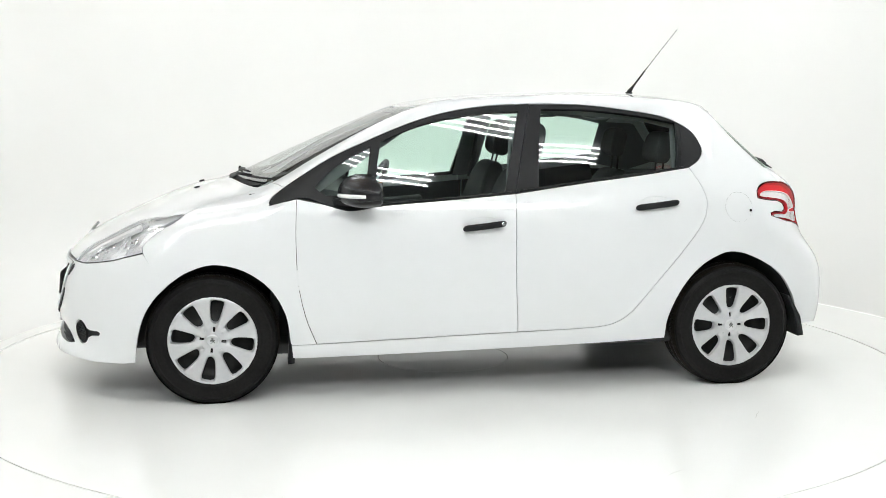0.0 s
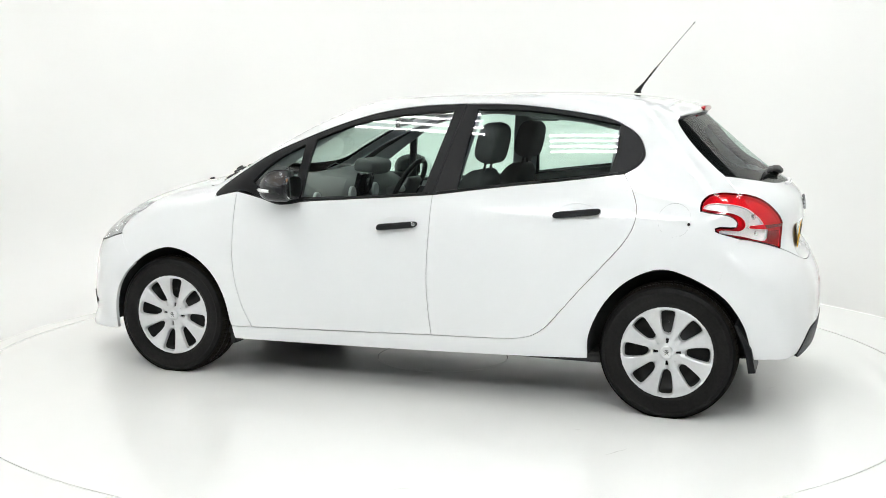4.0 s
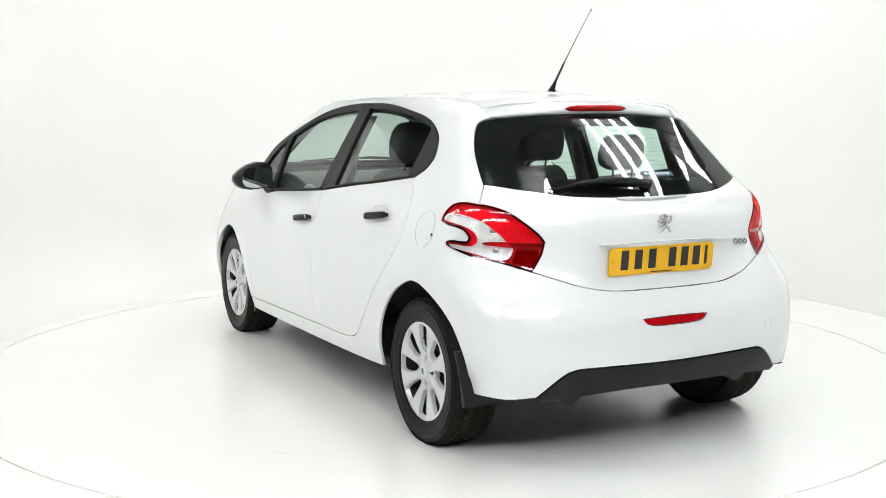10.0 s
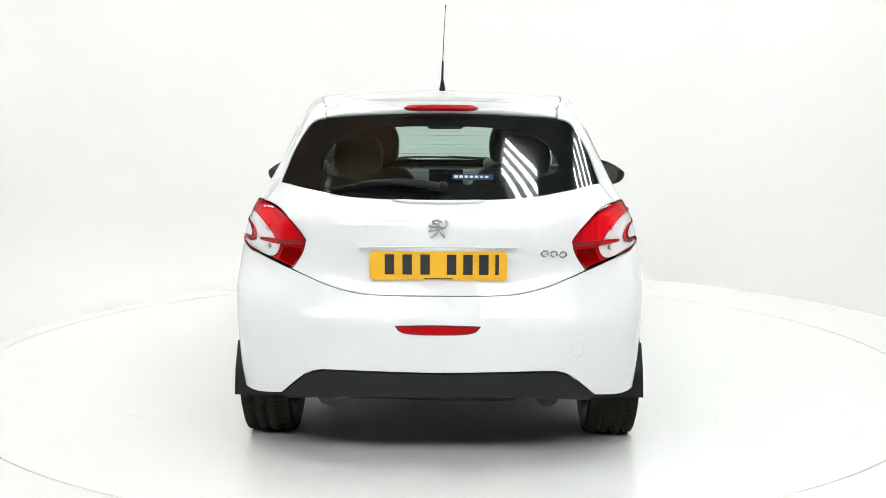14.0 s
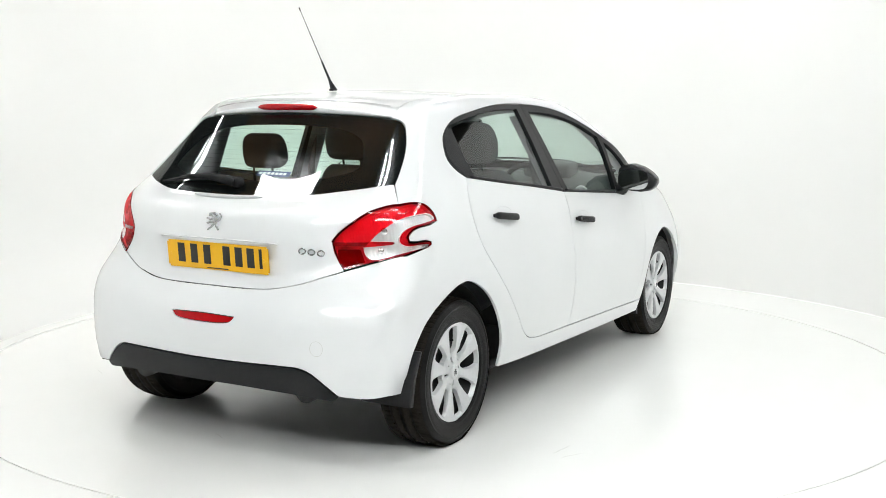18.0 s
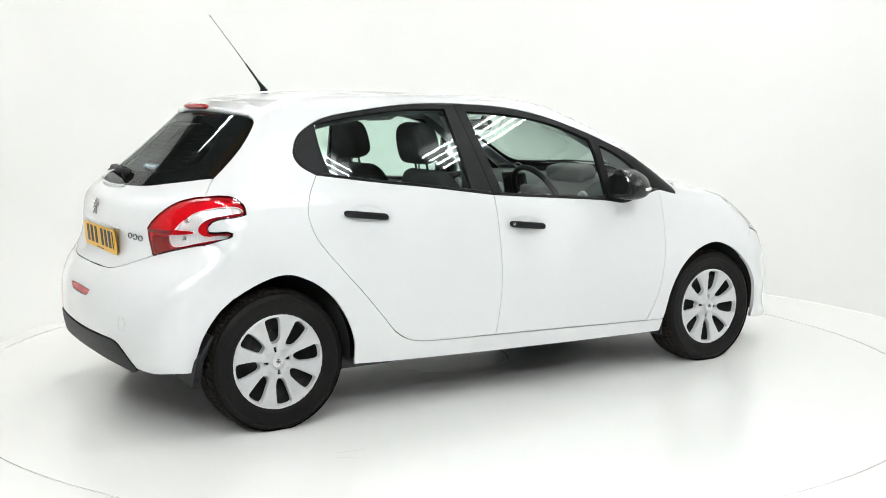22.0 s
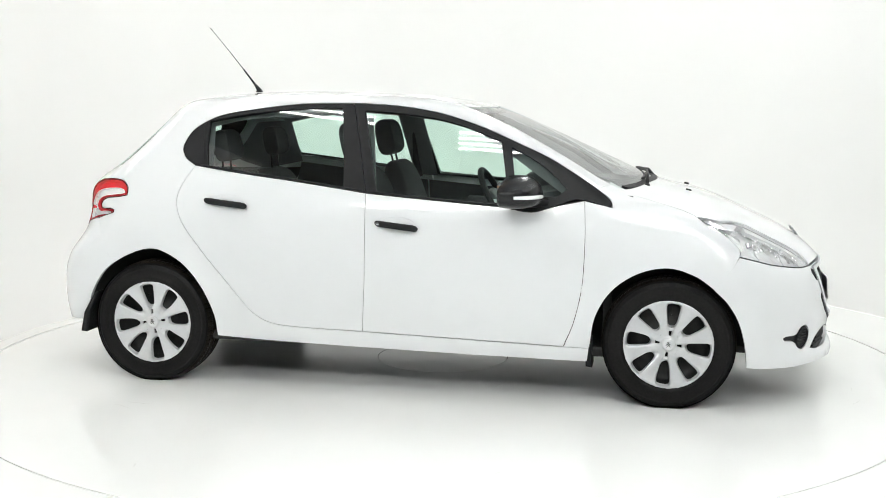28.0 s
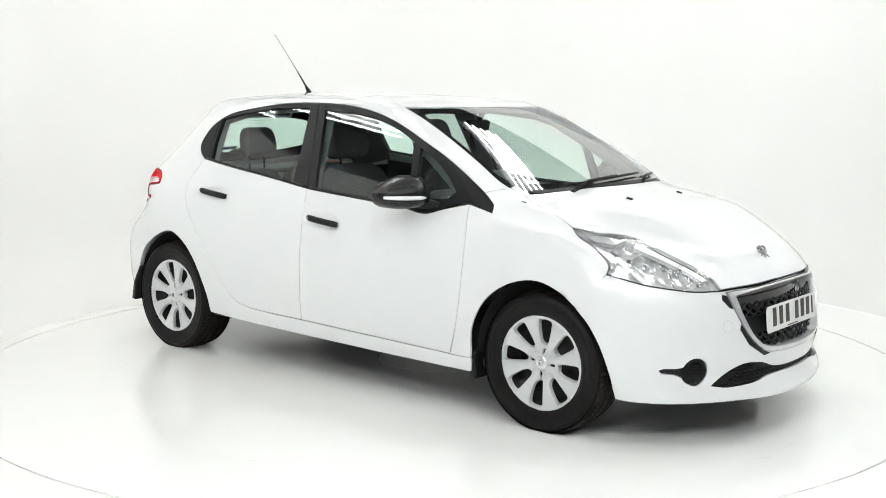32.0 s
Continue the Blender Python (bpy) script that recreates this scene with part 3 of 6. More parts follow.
TAIL_INNER = "-0.268,0.692,1.003! -0.289,0.675,1.003 -0.359,0.621,0.982 -0.409,0.578,0.945 -0.443,0.531,0.899 -0.456,0.510,0.869! -0.452,0.522,0.820 -0.440,0.558,0.751!"
SCREEN_EDGE = "2.257,0.642,1.017! 2.195,0.650,1.048 2.08,0.633,1.115 1.92,0.615,1.207 1.71,0.592,1.313 1.558,0.570,1.372!"
GLASS_EDGE = "0.010,0.487,1.330! 0.020,0.522,1.316 0.012,0.550,1.290 -0.064,0.600,1.205 -0.158,0.628,1.112 -0.212,0.641,1.072!"


def rev(text):
    return " ".join(text.split()[::-1])


def build_side(side):
    # one pressing: pillar, roof rail, rear wing and sill
    body = flow(on_side(SCREEN_EDGE + " 1.25,0.545,1.41 0.8,0.530,1.42 0.2,0.515,1.40 0.065,0.490,1.372! " + GLASS_EDGE + " " + TAIL_RIM
                        + " -0.262,0.775,0.755 -0.205,0.845,0.585! " + ARCH_BACK + " 0.75,0.229 1.562,0.209 2.170,0.200! 2.178,0.268! 2.060,0.270! 1.561,0.286 1.103,0.301 "
                        + rev(DOOR_BACK) + " " + " ".join(rev(FRAME_BACK).split()[1:]) + " " + " ".join(rev(FRAME_TOP).split()[1:]) + "!"))
    wing = panel("body_side", SIDE_VIEW, [body], M_PAINT, car, side=side, step=0.03)
    # fuel flap outline and its finger notch
    if side > 0:
        ring = lambda r, x=-0.017, z=0.888: cast(np.array([[x + r * math.cos(a), 1.6, z + r * 1.02 * math.sin(a)] for a in np.linspace(0, 2 * math.pi, 48, endpoint=False)]), np.array([0, -1.0, 0]), 1.6)[0]
        panel("fuel_flap", SIDE_VIEW, [ring(0.070)], M_PAINT, wing, "round white fuel flap", side=side, sink=-0.0012, depth=0.004)
        panel("flap_gap", SIDE_VIEW, [ring(0.0725), ring(0.0695)], M_GAP, wing, side=side, sink=-0.0006, depth=0.001)
        panel("flap_notch", SIDE_VIEW, [ring(0.008, -0.079, 0.872)], M_GLOSS, wing, side=side, sink=-0.0018, depth=0.002, step=0.01)
    # front wing
    fender = flow(on_side("2.257,0.642,1.017! 2.202,1.000! 2.260,0.956 2.270,0.920! 2.144,0.950! 2.151,0.770 2.142,0.558 2.107,0.393 2.060,0.270! 2.176,0.268! " + ARCH_FRONT.replace("2.178,0.235! ", "")
                          + " 2.735,0.562! 2.757,0.838,0.590 2.801,0.823,0.644 2.840,0.786,0.708! 2.842,0.768,0.738 2.813,0.760,0.769 2.758,0.759,0.811 2.693,0.764,0.847 2.650,0.750,0.882! 2.508,0.699,0.931 2.364,0.642,0.975 2.321,0.624,0.994!"))
    panel("front_wing", FENDER_VIEW, [fender], M_PAINT, car, side=side, step=0.03)
    # doors
    front = flow(on_side("2.144,0.950! 2.151,0.770 2.142,0.558 2.107,0.393 2.060,0.272! 1.561,0.288 1.099,0.303! 1.115,0.554 1.112,0.818 1.108,0.964! 1.289,0.949 1.556,0.929 1.768,0.912 1.901,0.894 2.008,0.921"))
    door_f = panel("front_door", SIDE_VIEW, [front], M_PAINT, car, side=side, step=0.03)
    rear = flow(on_side("1.108,0.964! 1.112,0.818 1.115,0.554 1.099,0.303! " + rev(DOOR_BACK) + " 0.485,1.044 0.754,1.012"))
    door_r = panel("rear_door", SIDE_VIEW, [rear], M_PAINT, car, side=side, step=0.03)
    # black window surrounds with their panes
    light = on_side("2.059,1.000! 1.987,1.073 1.896,1.136 1.797,1.186! 1.812,1.081 1.832,0.964! 2.012,0.966!")
    pane = on_side("1.744,1.212! 1.668,1.243 1.559,1.283 1.396,1.321 1.205,1.344 1.062,1.352! 1.110,1.170 1.161,0.975! 1.449,0.952 1.786,0.933! 1.768,1.081")
    outer = flow(on_side("2.262,0.921 2.272,0.932 2.258,0.956 " + FRAME_TOP + "! 1.049,1.210 1.108,0.966! 1.289,0.951 1.556,0.931 1.768,0.914 1.901,0.896 2.008,0.923 2.116,0.955"))
    panel("window_surround", SIDE_VIEW, [outer, flow(light), flow(pane)], M_TRIM, door_f, "satin black window surround", side=side, depth=0.022)
    pane_of("quarter_glass", SIDE_VIEW, flow(light), M_GLASS, door_f, "side", side=side, sink=0.009, gap=-0.004)
    pane_of("window_glass", SIDE_VIEW, flow(pane), M_GLASS, door_f, "side", side=side, sink=0.009, gap=-0.004)
    pane = on_side("0.945,1.364! 0.740,1.361 0.577,1.347 0.413,1.325 0.260,1.297! 0.267,1.180 0.288,1.075! 0.538,1.042 0.754,1.020 0.992,0.992! 0.972,1.183")
    outer = flow(on_side("1.000,1.387! " + " ".join(FRAME_BACK.split()[1:]) + " 0.485,1.046 0.754,1.014 1.108,0.966! 1.049,1.210"))
    panel("window_surround", SIDE_VIEW, [outer, flow(pane)], M_TRIM, door_r, "satin black window surround", side=side, depth=0.022)
    pane_of("window_glass", SIDE_VIEW, flow(pane), M_GLASS, door_r, "side", side=side, sink=0.009, gap=-0.004)
    panel("corner_trim", SIDE_VIEW, [flow(on_side("0.236,1.288! 0.183,1.247 0.153,1.200 0.149,1.158 0.174,1.120 0.219,1.094! 0.262,1.086!  0.248,1.180"))], M_BLACK, wing, "black plastic corner trim", side=side, sink=-0.002, depth=0.01)
    # a thin bright line where the surrounds' rubber catches light, along the waist
    for door, line in ((door_f, "1.130,0.972 1.289,0.957 1.556,0.937 1.768,0.921"), (door_r, "0.250,1.083 0.485,1.052 0.754,1.020 1.090,0.976")):
        V, F = tube(flow(on_side(line), closed=False) + (0, 0.004, 0), 0.005, 8)
        part("waist_seal", *flip(V, F, side), M_TRIM, door, "black rubber seal")
    # handles
    for door, x0, z0, x1, z1, lock in ((door_f, 1.165, 0.829, 1.372, 0.806, True), (door_r, 0.304, 0.918, 0.521, 0.893, False)):
        mid = np.array([(x0 + x1) / 2, 1.6, (z0 + z1) / 2])
        P, _ = cast(mid[None], np.array([0, -1.0, 0]), 1.6)
        y = P[0][1]
        a = math.degrees(math.atan2(z1 - z0, x1 - x0))
        ell = np.array([[mid[0] + 0.085 * math.cos(t), 0, mid[2] + 0.005 + 0.036 * math.sin(t)] for t in np.linspace(0, 2 * math.pi, 40, endpoint=False)])
        ell[:, 1] = cast(ell * (1, 0, 1) + (0, 1.6, 0), np.array([0, -1.0, 0]), 1.6)[0][:, 1]
        V, F, N = sheet(SIDE_VIEW, [ell], 0.012, 0, side=1, depth=0, sink=-0.0008)
        r = np.hypot((V[:, 0] - mid[0]) / 0.085, (V[:, 2] - mid[2] - 0.005) / 0.036)
        V[:, 1] -= 0.022 * np.clip(1 - r**2, 0, 1)
        part("handle_cup", *flip(V, F, side), M_PAINT, door)
        rings = []
        L = math.hypot(x1 - x0, z1 - z0)
        for s in (1 - np.cos(np.linspace(0, math.pi, 21))) / 2:
            e = max(0.35, math.sqrt(max(0.0, 1 - (abs(s - 0.5) * 2)**14)))
            h, d = 0.0155 * e, 0.011 * e
            off = 0.017 + 0.008 * (1 - (2 * s - 1)**2)
            rings.append(np.array([[x0 + (x1 - x0) * s - 0.12 * h * math.sin(t), y + off + d * np.sign(math.cos(t)) * abs(math.cos(t))**0.7, z0 + (z1 - z0) * s + h * np.sign(math.sin(t)) * abs(math.sin(t))**0.7] for t in np.linspace(0, 2 * math.pi, 20, endpoint=False)]))
        V, F = loft(rings)
        grip = part("door_handle", *flip(V, F, -side), M_BLACK, door, "black plastic grip handle")
        if lock:
            V, F = lathe([(0.0, 0.002), (0.008, 0.002), (0.0095, 0.0)], 20)
            part("lock", *flip(V + (x0 + 0.016, y + 0.0295, z0), F, side), M_DARKCHROME, grip, "grey key lock")
        for s in (0.12, 0.88):
            bm = block((0.03, 0.026, 0.016), (x0 + (x1 - x0) * s, side * (y + 0.008), z0 + (z1 - z0) * s), bevel=0.003)
            bm_part("handle_foot", bm, M_BLACK, door)
    return door_f, door_r, wing


doors = {s: build_side(s) for s in (1, -1)}

# roof, between the rails
P_roof = "1.590,0,1.376 1.580,0.30,1.375 1.558,0.570,1.372! 1.25,0.545,1.41 0.8,0.530,1.42 0.2,0.515,1.40 0.065,0.490,1.372! 0.045,0.3,1.38 0.040,0,1.39"
panel("roof", TOP_VIEW, [flow(P_roof, half=True)], M_PAINT, car, "white roof panel", step=0.05)
# closing piece under the corners of the screen
for side in (1, -1):
    corner = flow("2.245,0.652,1.02! 2.350,0.652,0.99! 2.350,0.590,0.99! 2.245,0.590,1.02!")
    panel("cowl_corner", TOP_VIEW, [corner], M_PAINT, car, "white cowl corner under the windscreen", side=side, step=0.02, sink=0.006, depth=0.01)
# bonnet
P_hood = ("2.462,0,0.99 2.453,0.154,0.995 2.398,0.412,0.995 2.350,0.55,0.99 2.315,0.624,0.996! 2.364,0.642,0.975 2.508,0.699,0.931 2.650,0.748,0.882! 2.748,0.700,0.863 2.797,0.647,0.857 2.868,0.585,0.838 2.977,0.543,0.783 "
          "3.080,0.492,0.728 3.146,0.460,0.683 3.183,0.455,0.641! 3.243,0.259,0.649 3.262,0.1,0.654 3.265,0,0.654")
bonnet = panel("bonnet", HOOD_VIEW, [flow(P_hood, half=True)], M_PAINT, car, "white bonnet", step=0.04)
# tailgate skin below the rear screen
P_gate = ("-0.447,0,1.022 -0.411,0.321,1.029 -0.320,0.506,1.051 -0.2128,0.6395,1.0718! " + TAIL_INNER + " -0.477,0.494,0.726 -0.522,0.403,0.698 -0.559,0.272,0.678 -0.571,0.1,0.675 -0.573,0,0.675")
PLATE_TOP = 0.850


def plate_bay(P):
    """The plate stands in a shallow bay that dips below its top lip."""
    y, z = np.abs(P[:, 1]), P[:, 2]
    w = np.clip((0.42 - y) / 0.13, 0, 1) * np.clip((PLATE_TOP - z) / 0.02, 0, 1) * np.clip((z - 0.680) / 0.036, 0, 1)
    return -0.034 * w * w * (3 - 2 * w)


tailgate = panel("tailgate", BACK_VIEW, [flow(P_gate, half=True)], M_PAINT, car, "white tailgate", step=0.022, gap=0.001, raise_by=plate_bay)
# bumpers
HEAD_LOW = "3.183,0.465,0.632! 3.121,0.568,0.637 2.991,0.704,0.664 2.896,0.764,0.692 2.840,0.786,0.706!"
P_front = ("3.268,0,0.648 3.252,0.259,0.642 3.190,0.452,0.635! " + " ".join(HEAD_LOW.split()[1:]) + " 2.798,0.823,0.646 2.753,0.838,0.592 2.731,0.835,0.562! 2.790,0.83,0.505 2.842,0.82,0.420 2.876,0.80,0.305 2.889,0.77,0.200! "
           "3.042,0.720,0.196 3.244,0.487,0.190 3.312,0.32,0.180 3.340,0,0.175")
P_grille = "3.27,0,0.643 3.250,0.26,0.637 3.197,0.440,0.629! 3.229,0.424,0.559 3.269,0.368,0.449 3.294,0.309,0.392 3.312,0.235,0.366 3.333,0.10,0.358 3.335,0,0.357"
P_intake = "3.335,0,0.290 3.322,0.12,0.291 3.310,0.20,0.299 3.297,0.287,0.326 3.267,0.386,0.333 3.230,0.464,0.306 3.194,0.536,0.256! 3.234,0.468,0.244 3.291,0.323,0.250 3.31,0.22,0.266 3.335,0,0.268"
on_front = lambda y, z: FRONT_ROUND.lift(FRONT_ROUND.flat(np.array([[NOSE(z) - 0.4 * y * y - 0.3 * y**4, y, z]])))[0][0]


def fog_rim(side, r, tail=True):
    """A round lamp opening with a bar that runs back from it."""
    out = []
    for a in np.linspace(0, 2 * math.pi, 48, endpoint=False):
        y, z = 0.597 - r * 0.80 * math.cos(a), 0.318 + r * math.sin(a)
        if tail and math.cos(a) < -0.93:
            continue
        out.append(on_front(y, z))
        if tail and math.cos(a) < -0.90 and math.sin(a) > 0:
            out += [on_front(y, z) for y, z in ((0.66, 0.334), (0.70, 0.336), (0.713, 0.330), (0.705, 0.317), (0.66, 0.309))]
    return np.array(out) * (1, side, 1)


grille_loop, intake_loop = flow(P_grille, half=True), flow(P_intake, half=True)
bumper_f = panel("front_bumper", FRONT_ROUND, [flow(P_front, half=True), grille_loop, intake_loop, fog_rim(1, 0.056), fog_rim(-1, 0.056)], M_PAINT, car, "white front bumper", step=0.03, depth=0.02, sink=-0.0006, gap=0.0012)
P_rear = ("-0.574,0,0.6735 -0.560,0.272,0.6765 -0.523,0.403,0.6965 -0.478,0.494,0.7245 -0.442,0.560,0.748! -0.368,0.662,0.783 -0.308,0.728,0.805 -0.289,0.748,0.806! -0.258,0.778,0.757 -0.201,0.83,0.588! "
          "-0.262,0.812,0.534 -0.325,0.79,0.435 -0.352,0.77,0.345 -0.366,0.75,0.290! -0.445,0.760,0.287 -0.505,0.673,0.287 -0.545,0.598,0.292! -0.574,0.532,0.352 -0.590,0.487,0.384 -0.603,0.430,0.397 -0.630,0,0.393")
P_reflector = "-0.62,0.160,0.568! -0.62,0.140,0.546 -0.62,0.09,0.537 -0.62,0,0.535 -0.62,-0.09,0.537 -0.62,-0.140,0.546 -0.62,-0.160,0.568! -0.62,0,0.571"
refl = flow(P_reflector, 0.012)
bumper_r = panel("rear_bumper", BACK_ROUND, [flow(P_rear, half=True), refl], M_PAINT, car, "white rear bumper", step=0.03, depth=0.02, sink=-0.0006, gap=0.0012)
panel("reflector", BACK_ROUND, [refl], M_REDGLOSS, bumper_r, "long red rear fog lamp", step=0.02, sink=0.002, gap=0.0025)
P_valance = "-0.63,0,0.388 -0.603,0.430,0.392 -0.590,0.487,0.379 -0.574,0.532,0.347 -0.546,0.598,0.287! -0.545,0.575,0.272! -0.57,0.43,0.290 -0.61,0.2,0.296 -0.615,0,0.296"
panel("valance", BACK_ROUND, [flow(P_valance, half=True)], M_BLACK, bumper_r, "black textured lower valance", step=0.03, sink=-0.004, depth=0.03)

rear_tow = lambda r: np.array([BACK_ROUND.lift(BACK_ROUND.flat(np.array([[-0.55, -0.50 + r * math.cos(a), 0.475 + r * math.sin(a)]])))[0][0] for a in np.linspace(0, 2 * math.pi, 28, endpoint=False)])
panel("tow_cover", BACK_ROUND, [rear_tow(0.029), rear_tow(0.0275)], M_SCUFF, bumper_r, step=0.02, sink=-0.0012, depth=0.001, gap=0)

# ---------------------------------------------------------------- screens, spoiler and roof fittings
P_screen = "1.586,0,1.376 1.576,0.30,1.375 1.554,0.567,1.372! 1.71,0.589,1.313 1.92,0.612,1.207 2.08,0.630,1.115 2.195,0.647,1.048 2.250,0.639,1.020 2.318,0.600,1.000 2.420,0.408,0.997 2.472,0.150,1.004 2.480,0,1.005"
P_clear = "1.66,0,1.36 1.65,0.26,1.35 1.635,0.50,1.335 1.74,0.545,1.295 1.92,0.575,1.205 2.06,0.592,1.120 2.17,0.603,1.060 2.235,0.560,1.040 2.330,0.380,1.035 2.375,0.150,1.035 2.385,0,1.035"
screen = pane_of("windscreen", SCREEN_VIEW, flow(P_screen, half=True), M_SCREEN, car, "screen", "green-tinted laminated windscreen", step=0.05, sink=0.004)
panel("screen_border", SCREEN_VIEW, [flow(P_screen, half=True), flow(P_clear, half=True)], M_FRIT, screen, "black printed border", step=0.04, sink=0.010, depth=0.004)
P_rear_glass = "-0.034,0,1.346 -0.022,0.32,1.335 0.002,0.470,1.322 0.016,0.518,1.313 0.009,0.546,1.289 -0.064,0.597,1.205 -0.158,0.625,1.112 -0.209,0.638,1.074 -0.222,0.625,1.068 -0.318,0.504,1.053 -0.409,0.319,1.031 -0.445,0,1.024"
P_rear_clear = "-0.085,0,1.300 -0.083,0.22,1.294 -0.088,0.34,1.276 -0.110,0.420,1.248 -0.16,0.465,1.19 -0.215,0.478,1.130 -0.258,0.43,1.098 -0.33,0.30,1.085 -0.365,0,1.080"
rear_screen = pane_of("rear_screen", BACK_VIEW, flow(P_rear_glass, half=True), M_REARGLASS, car, "rear", "dark heated rear screen", step=0.04, sink=0.002, gap=-0.003)
panel("screen_border", BACK_VIEW, [flow(P_rear_glass, half=True), flow(P_rear_clear, half=True)], M_FRIT, rear_screen, "black printed border", step=0.03, sink=0.007, depth=0.004, gap=-0.003)
for k in range(11):
    z = 1.108 + k * 0.0175
    w = 0.49 - 0.28 * (z - 1.1)
    y = np.linspace(-w, w, 30)
    P, N = BACK_VIEW.lift(BACK_VIEW.flat(np.stack([TAIL(z) + 0.2 * y**2 + 0.45 * y**4, y, 0 * y + z], -1)))
    V, F = tube(P - N * 0.006, 0.00035, 4)
    part("heater_wire", V, F, M_STEEL, rear_screen)
# sticker inside the rear screen, its lettering as bars
P, N = BACK_VIEW.lift(BACK_VIEW.flat(np.array([[-0.33, -0.05, 1.125], [-0.33, -0.21, 1.125], [-0.33, -0.21, 1.098], [-0.33, -0.05, 1.098]])))
sticker = part("sticker", P - N * 0.005, [(0, 1, 2, 3)], M_STICKER, rear_screen, "small dark blue dealer sticker")
for k in range(7):
    a, b = (k + 0.4) / 8, (k + 1.1) / 8
    top, low = P[0] + (P[1] - P[0]) * np.array([[a], [b]]), P[3] + (P[2] - P[3]) * np.array([[a], [b]])
    q = np.vstack([top * 0.72 + low * 0.28, (top * 0.28 + low * 0.72)[::-1]])
    part("print_bar", q - N[0] * 0.0042, [(0, 1, 2, 3)], M_STICKERINK, sticker)

# spoiler: the roof's tail, drawn out over the screen
rings = []
ys = np.linspace(-0.500, 0.500, 43)
lead = np.stack([0.052 + 0.018 * (ys / 0.525)**2, ys, 0 * ys + 1.4], -1)
lead = TOP_VIEW.lift(TOP_VIEW.flat(lead))[0]
for y, L in zip(ys, lead):
    e = abs(y) / 0.500
    x_lead, zl = L[0], L[2]
    out = 0.106 * (1 - 0.62 * e**3) * (1 - 0.55 * max(0, (e - 0.9) / 0.1)**2)
    xt, zt = x_lead - out, zl - 0.036 * (0.75 + 0.25 * e)
    low = 0.030 * (1 - 0.6 * e**4)
    rings.append(np.array([[x_lead, y, zl - 0.0005], [x_lead - out * 0.5, y, (zl + zt) / 2 + 0.009 * (1 - e**6)], [xt + 0.016, y, zt + 0.003], [xt + 0.003, y, zt - 0.001], [xt, y, zt - 0.007], [xt + 0.006, y, zt - low * 0.7], [xt + 0.03, y, zt - low], [x_lead - 0.01, y, zl - 0.050]]))
V, F = loft(rings)
spoiler = part("spoiler", V, [f[::-1] for f in F], M_PAINT, car, "white roof spoiler lip")
rings = []
for y in np.linspace(-0.155, 0.155, 21):
    e = abs(y) / 0.155
    h = 0.0135 * math.sqrt(max(0.02, 1 - e**8))
    x = -0.048 + 0.10 * (y / 0.525)**3 * np.sign(y) + 0.018 * (y / 0.525)**2
    z = float(np.interp(y, ys, lead[:, 2])) - 0.030
    rings.append(np.array([[x - 0.006 + 0.012 * math.cos(t) - 0.004 * math.sin(t), y, z - 0.002 + h * math.sin(t)] for t in np.linspace(0, 2 * math.pi, 12, endpoint=False)]))
V, F = loft(rings)
part("brake_light", V, F, M_RED, spoiler, "long red third brake light")
# aerial
antenna = bm_part("antenna", block((0.036, 0.026, 0.010), (0.290, 0, 1.450), (0, -3, 0), 0.005), M_BLACK, car, "short black-based whip aerial")
V, F = tube([(0.292, 0, 1.452), (0.272, 0, 1.478), (0.262, 0, 1.492)], [0.014, 0.0085, 0.006], 12)
part("boot", V, F, M_BLACK, antenna)
V, F = tube([(0.262, 0, 1.492), (0.20, -0.003, 1.572)], [0.0055, 0.0042], 10)
part("sleeve", V, F, M_BLACK, antenna)
V, F = tube([(0.20, -0.003, 1.572), (0.11, -0.009, 1.684), (0.024, -0.016, 1.788)], [0.0022, 0.0016, 0.0012], 8)
part("whip", V, F, M_STEEL, antenna, "thin dark metal rod")
V, F = tube([(0.028, -0.0158, 1.783), (0.018, -0.0165, 1.795)], [0.0026, 0.0026], 8)
part("tip", V, F, M_BLACK, antenna)

# ---------------------------------------------------------------- rear fittings
# wiper with its hub, arm and blade
hub = np.array([-0.385, -0.01, 1.070])
V, F = lathe([(0, 0.030), (0.014, 0.030), (0.021, 0.024), (0.022, 0)], 24)
V = V[:, [1, 0, 2]] * (-1, 1, 1)
wiper = part("rear_wiper", V + hub, [f[::-1] for f in F], M_BLACK, car, "black rear wiper at rest")
line = lambda pts, o: [p + n * d for p, n, d in zip(*BACK_VIEW.lift(BACK_VIEW.flat(np.array([[TAIL(z), y, z] for y, z in pts]))), o)]
V, F = tube(line(((0.0, 1.052), (0.06, 1.060), (0.15, 1.068), (0.26, 1.070), (0.32, 1.068)), (0.022, 0.028, 0.028, 0.024, 0.018)), [0.016, 0.017, 0.014, 0.010, 0.005], 10)
part("arm", V, F, M_BLACK, wiper)
V, F = tube(line(((-0.03, 1.072), (0.08, 1.078), (0.2, 1.076), (0.32, 1.070), (0.43, 1.062)), (0.010, 0.012, 0.012, 0.011, 0.008)), [0.004, 0.009, 0.009, 0.007, 0.003], 8)
part("blade", V, F, M_BLACK, wiper)
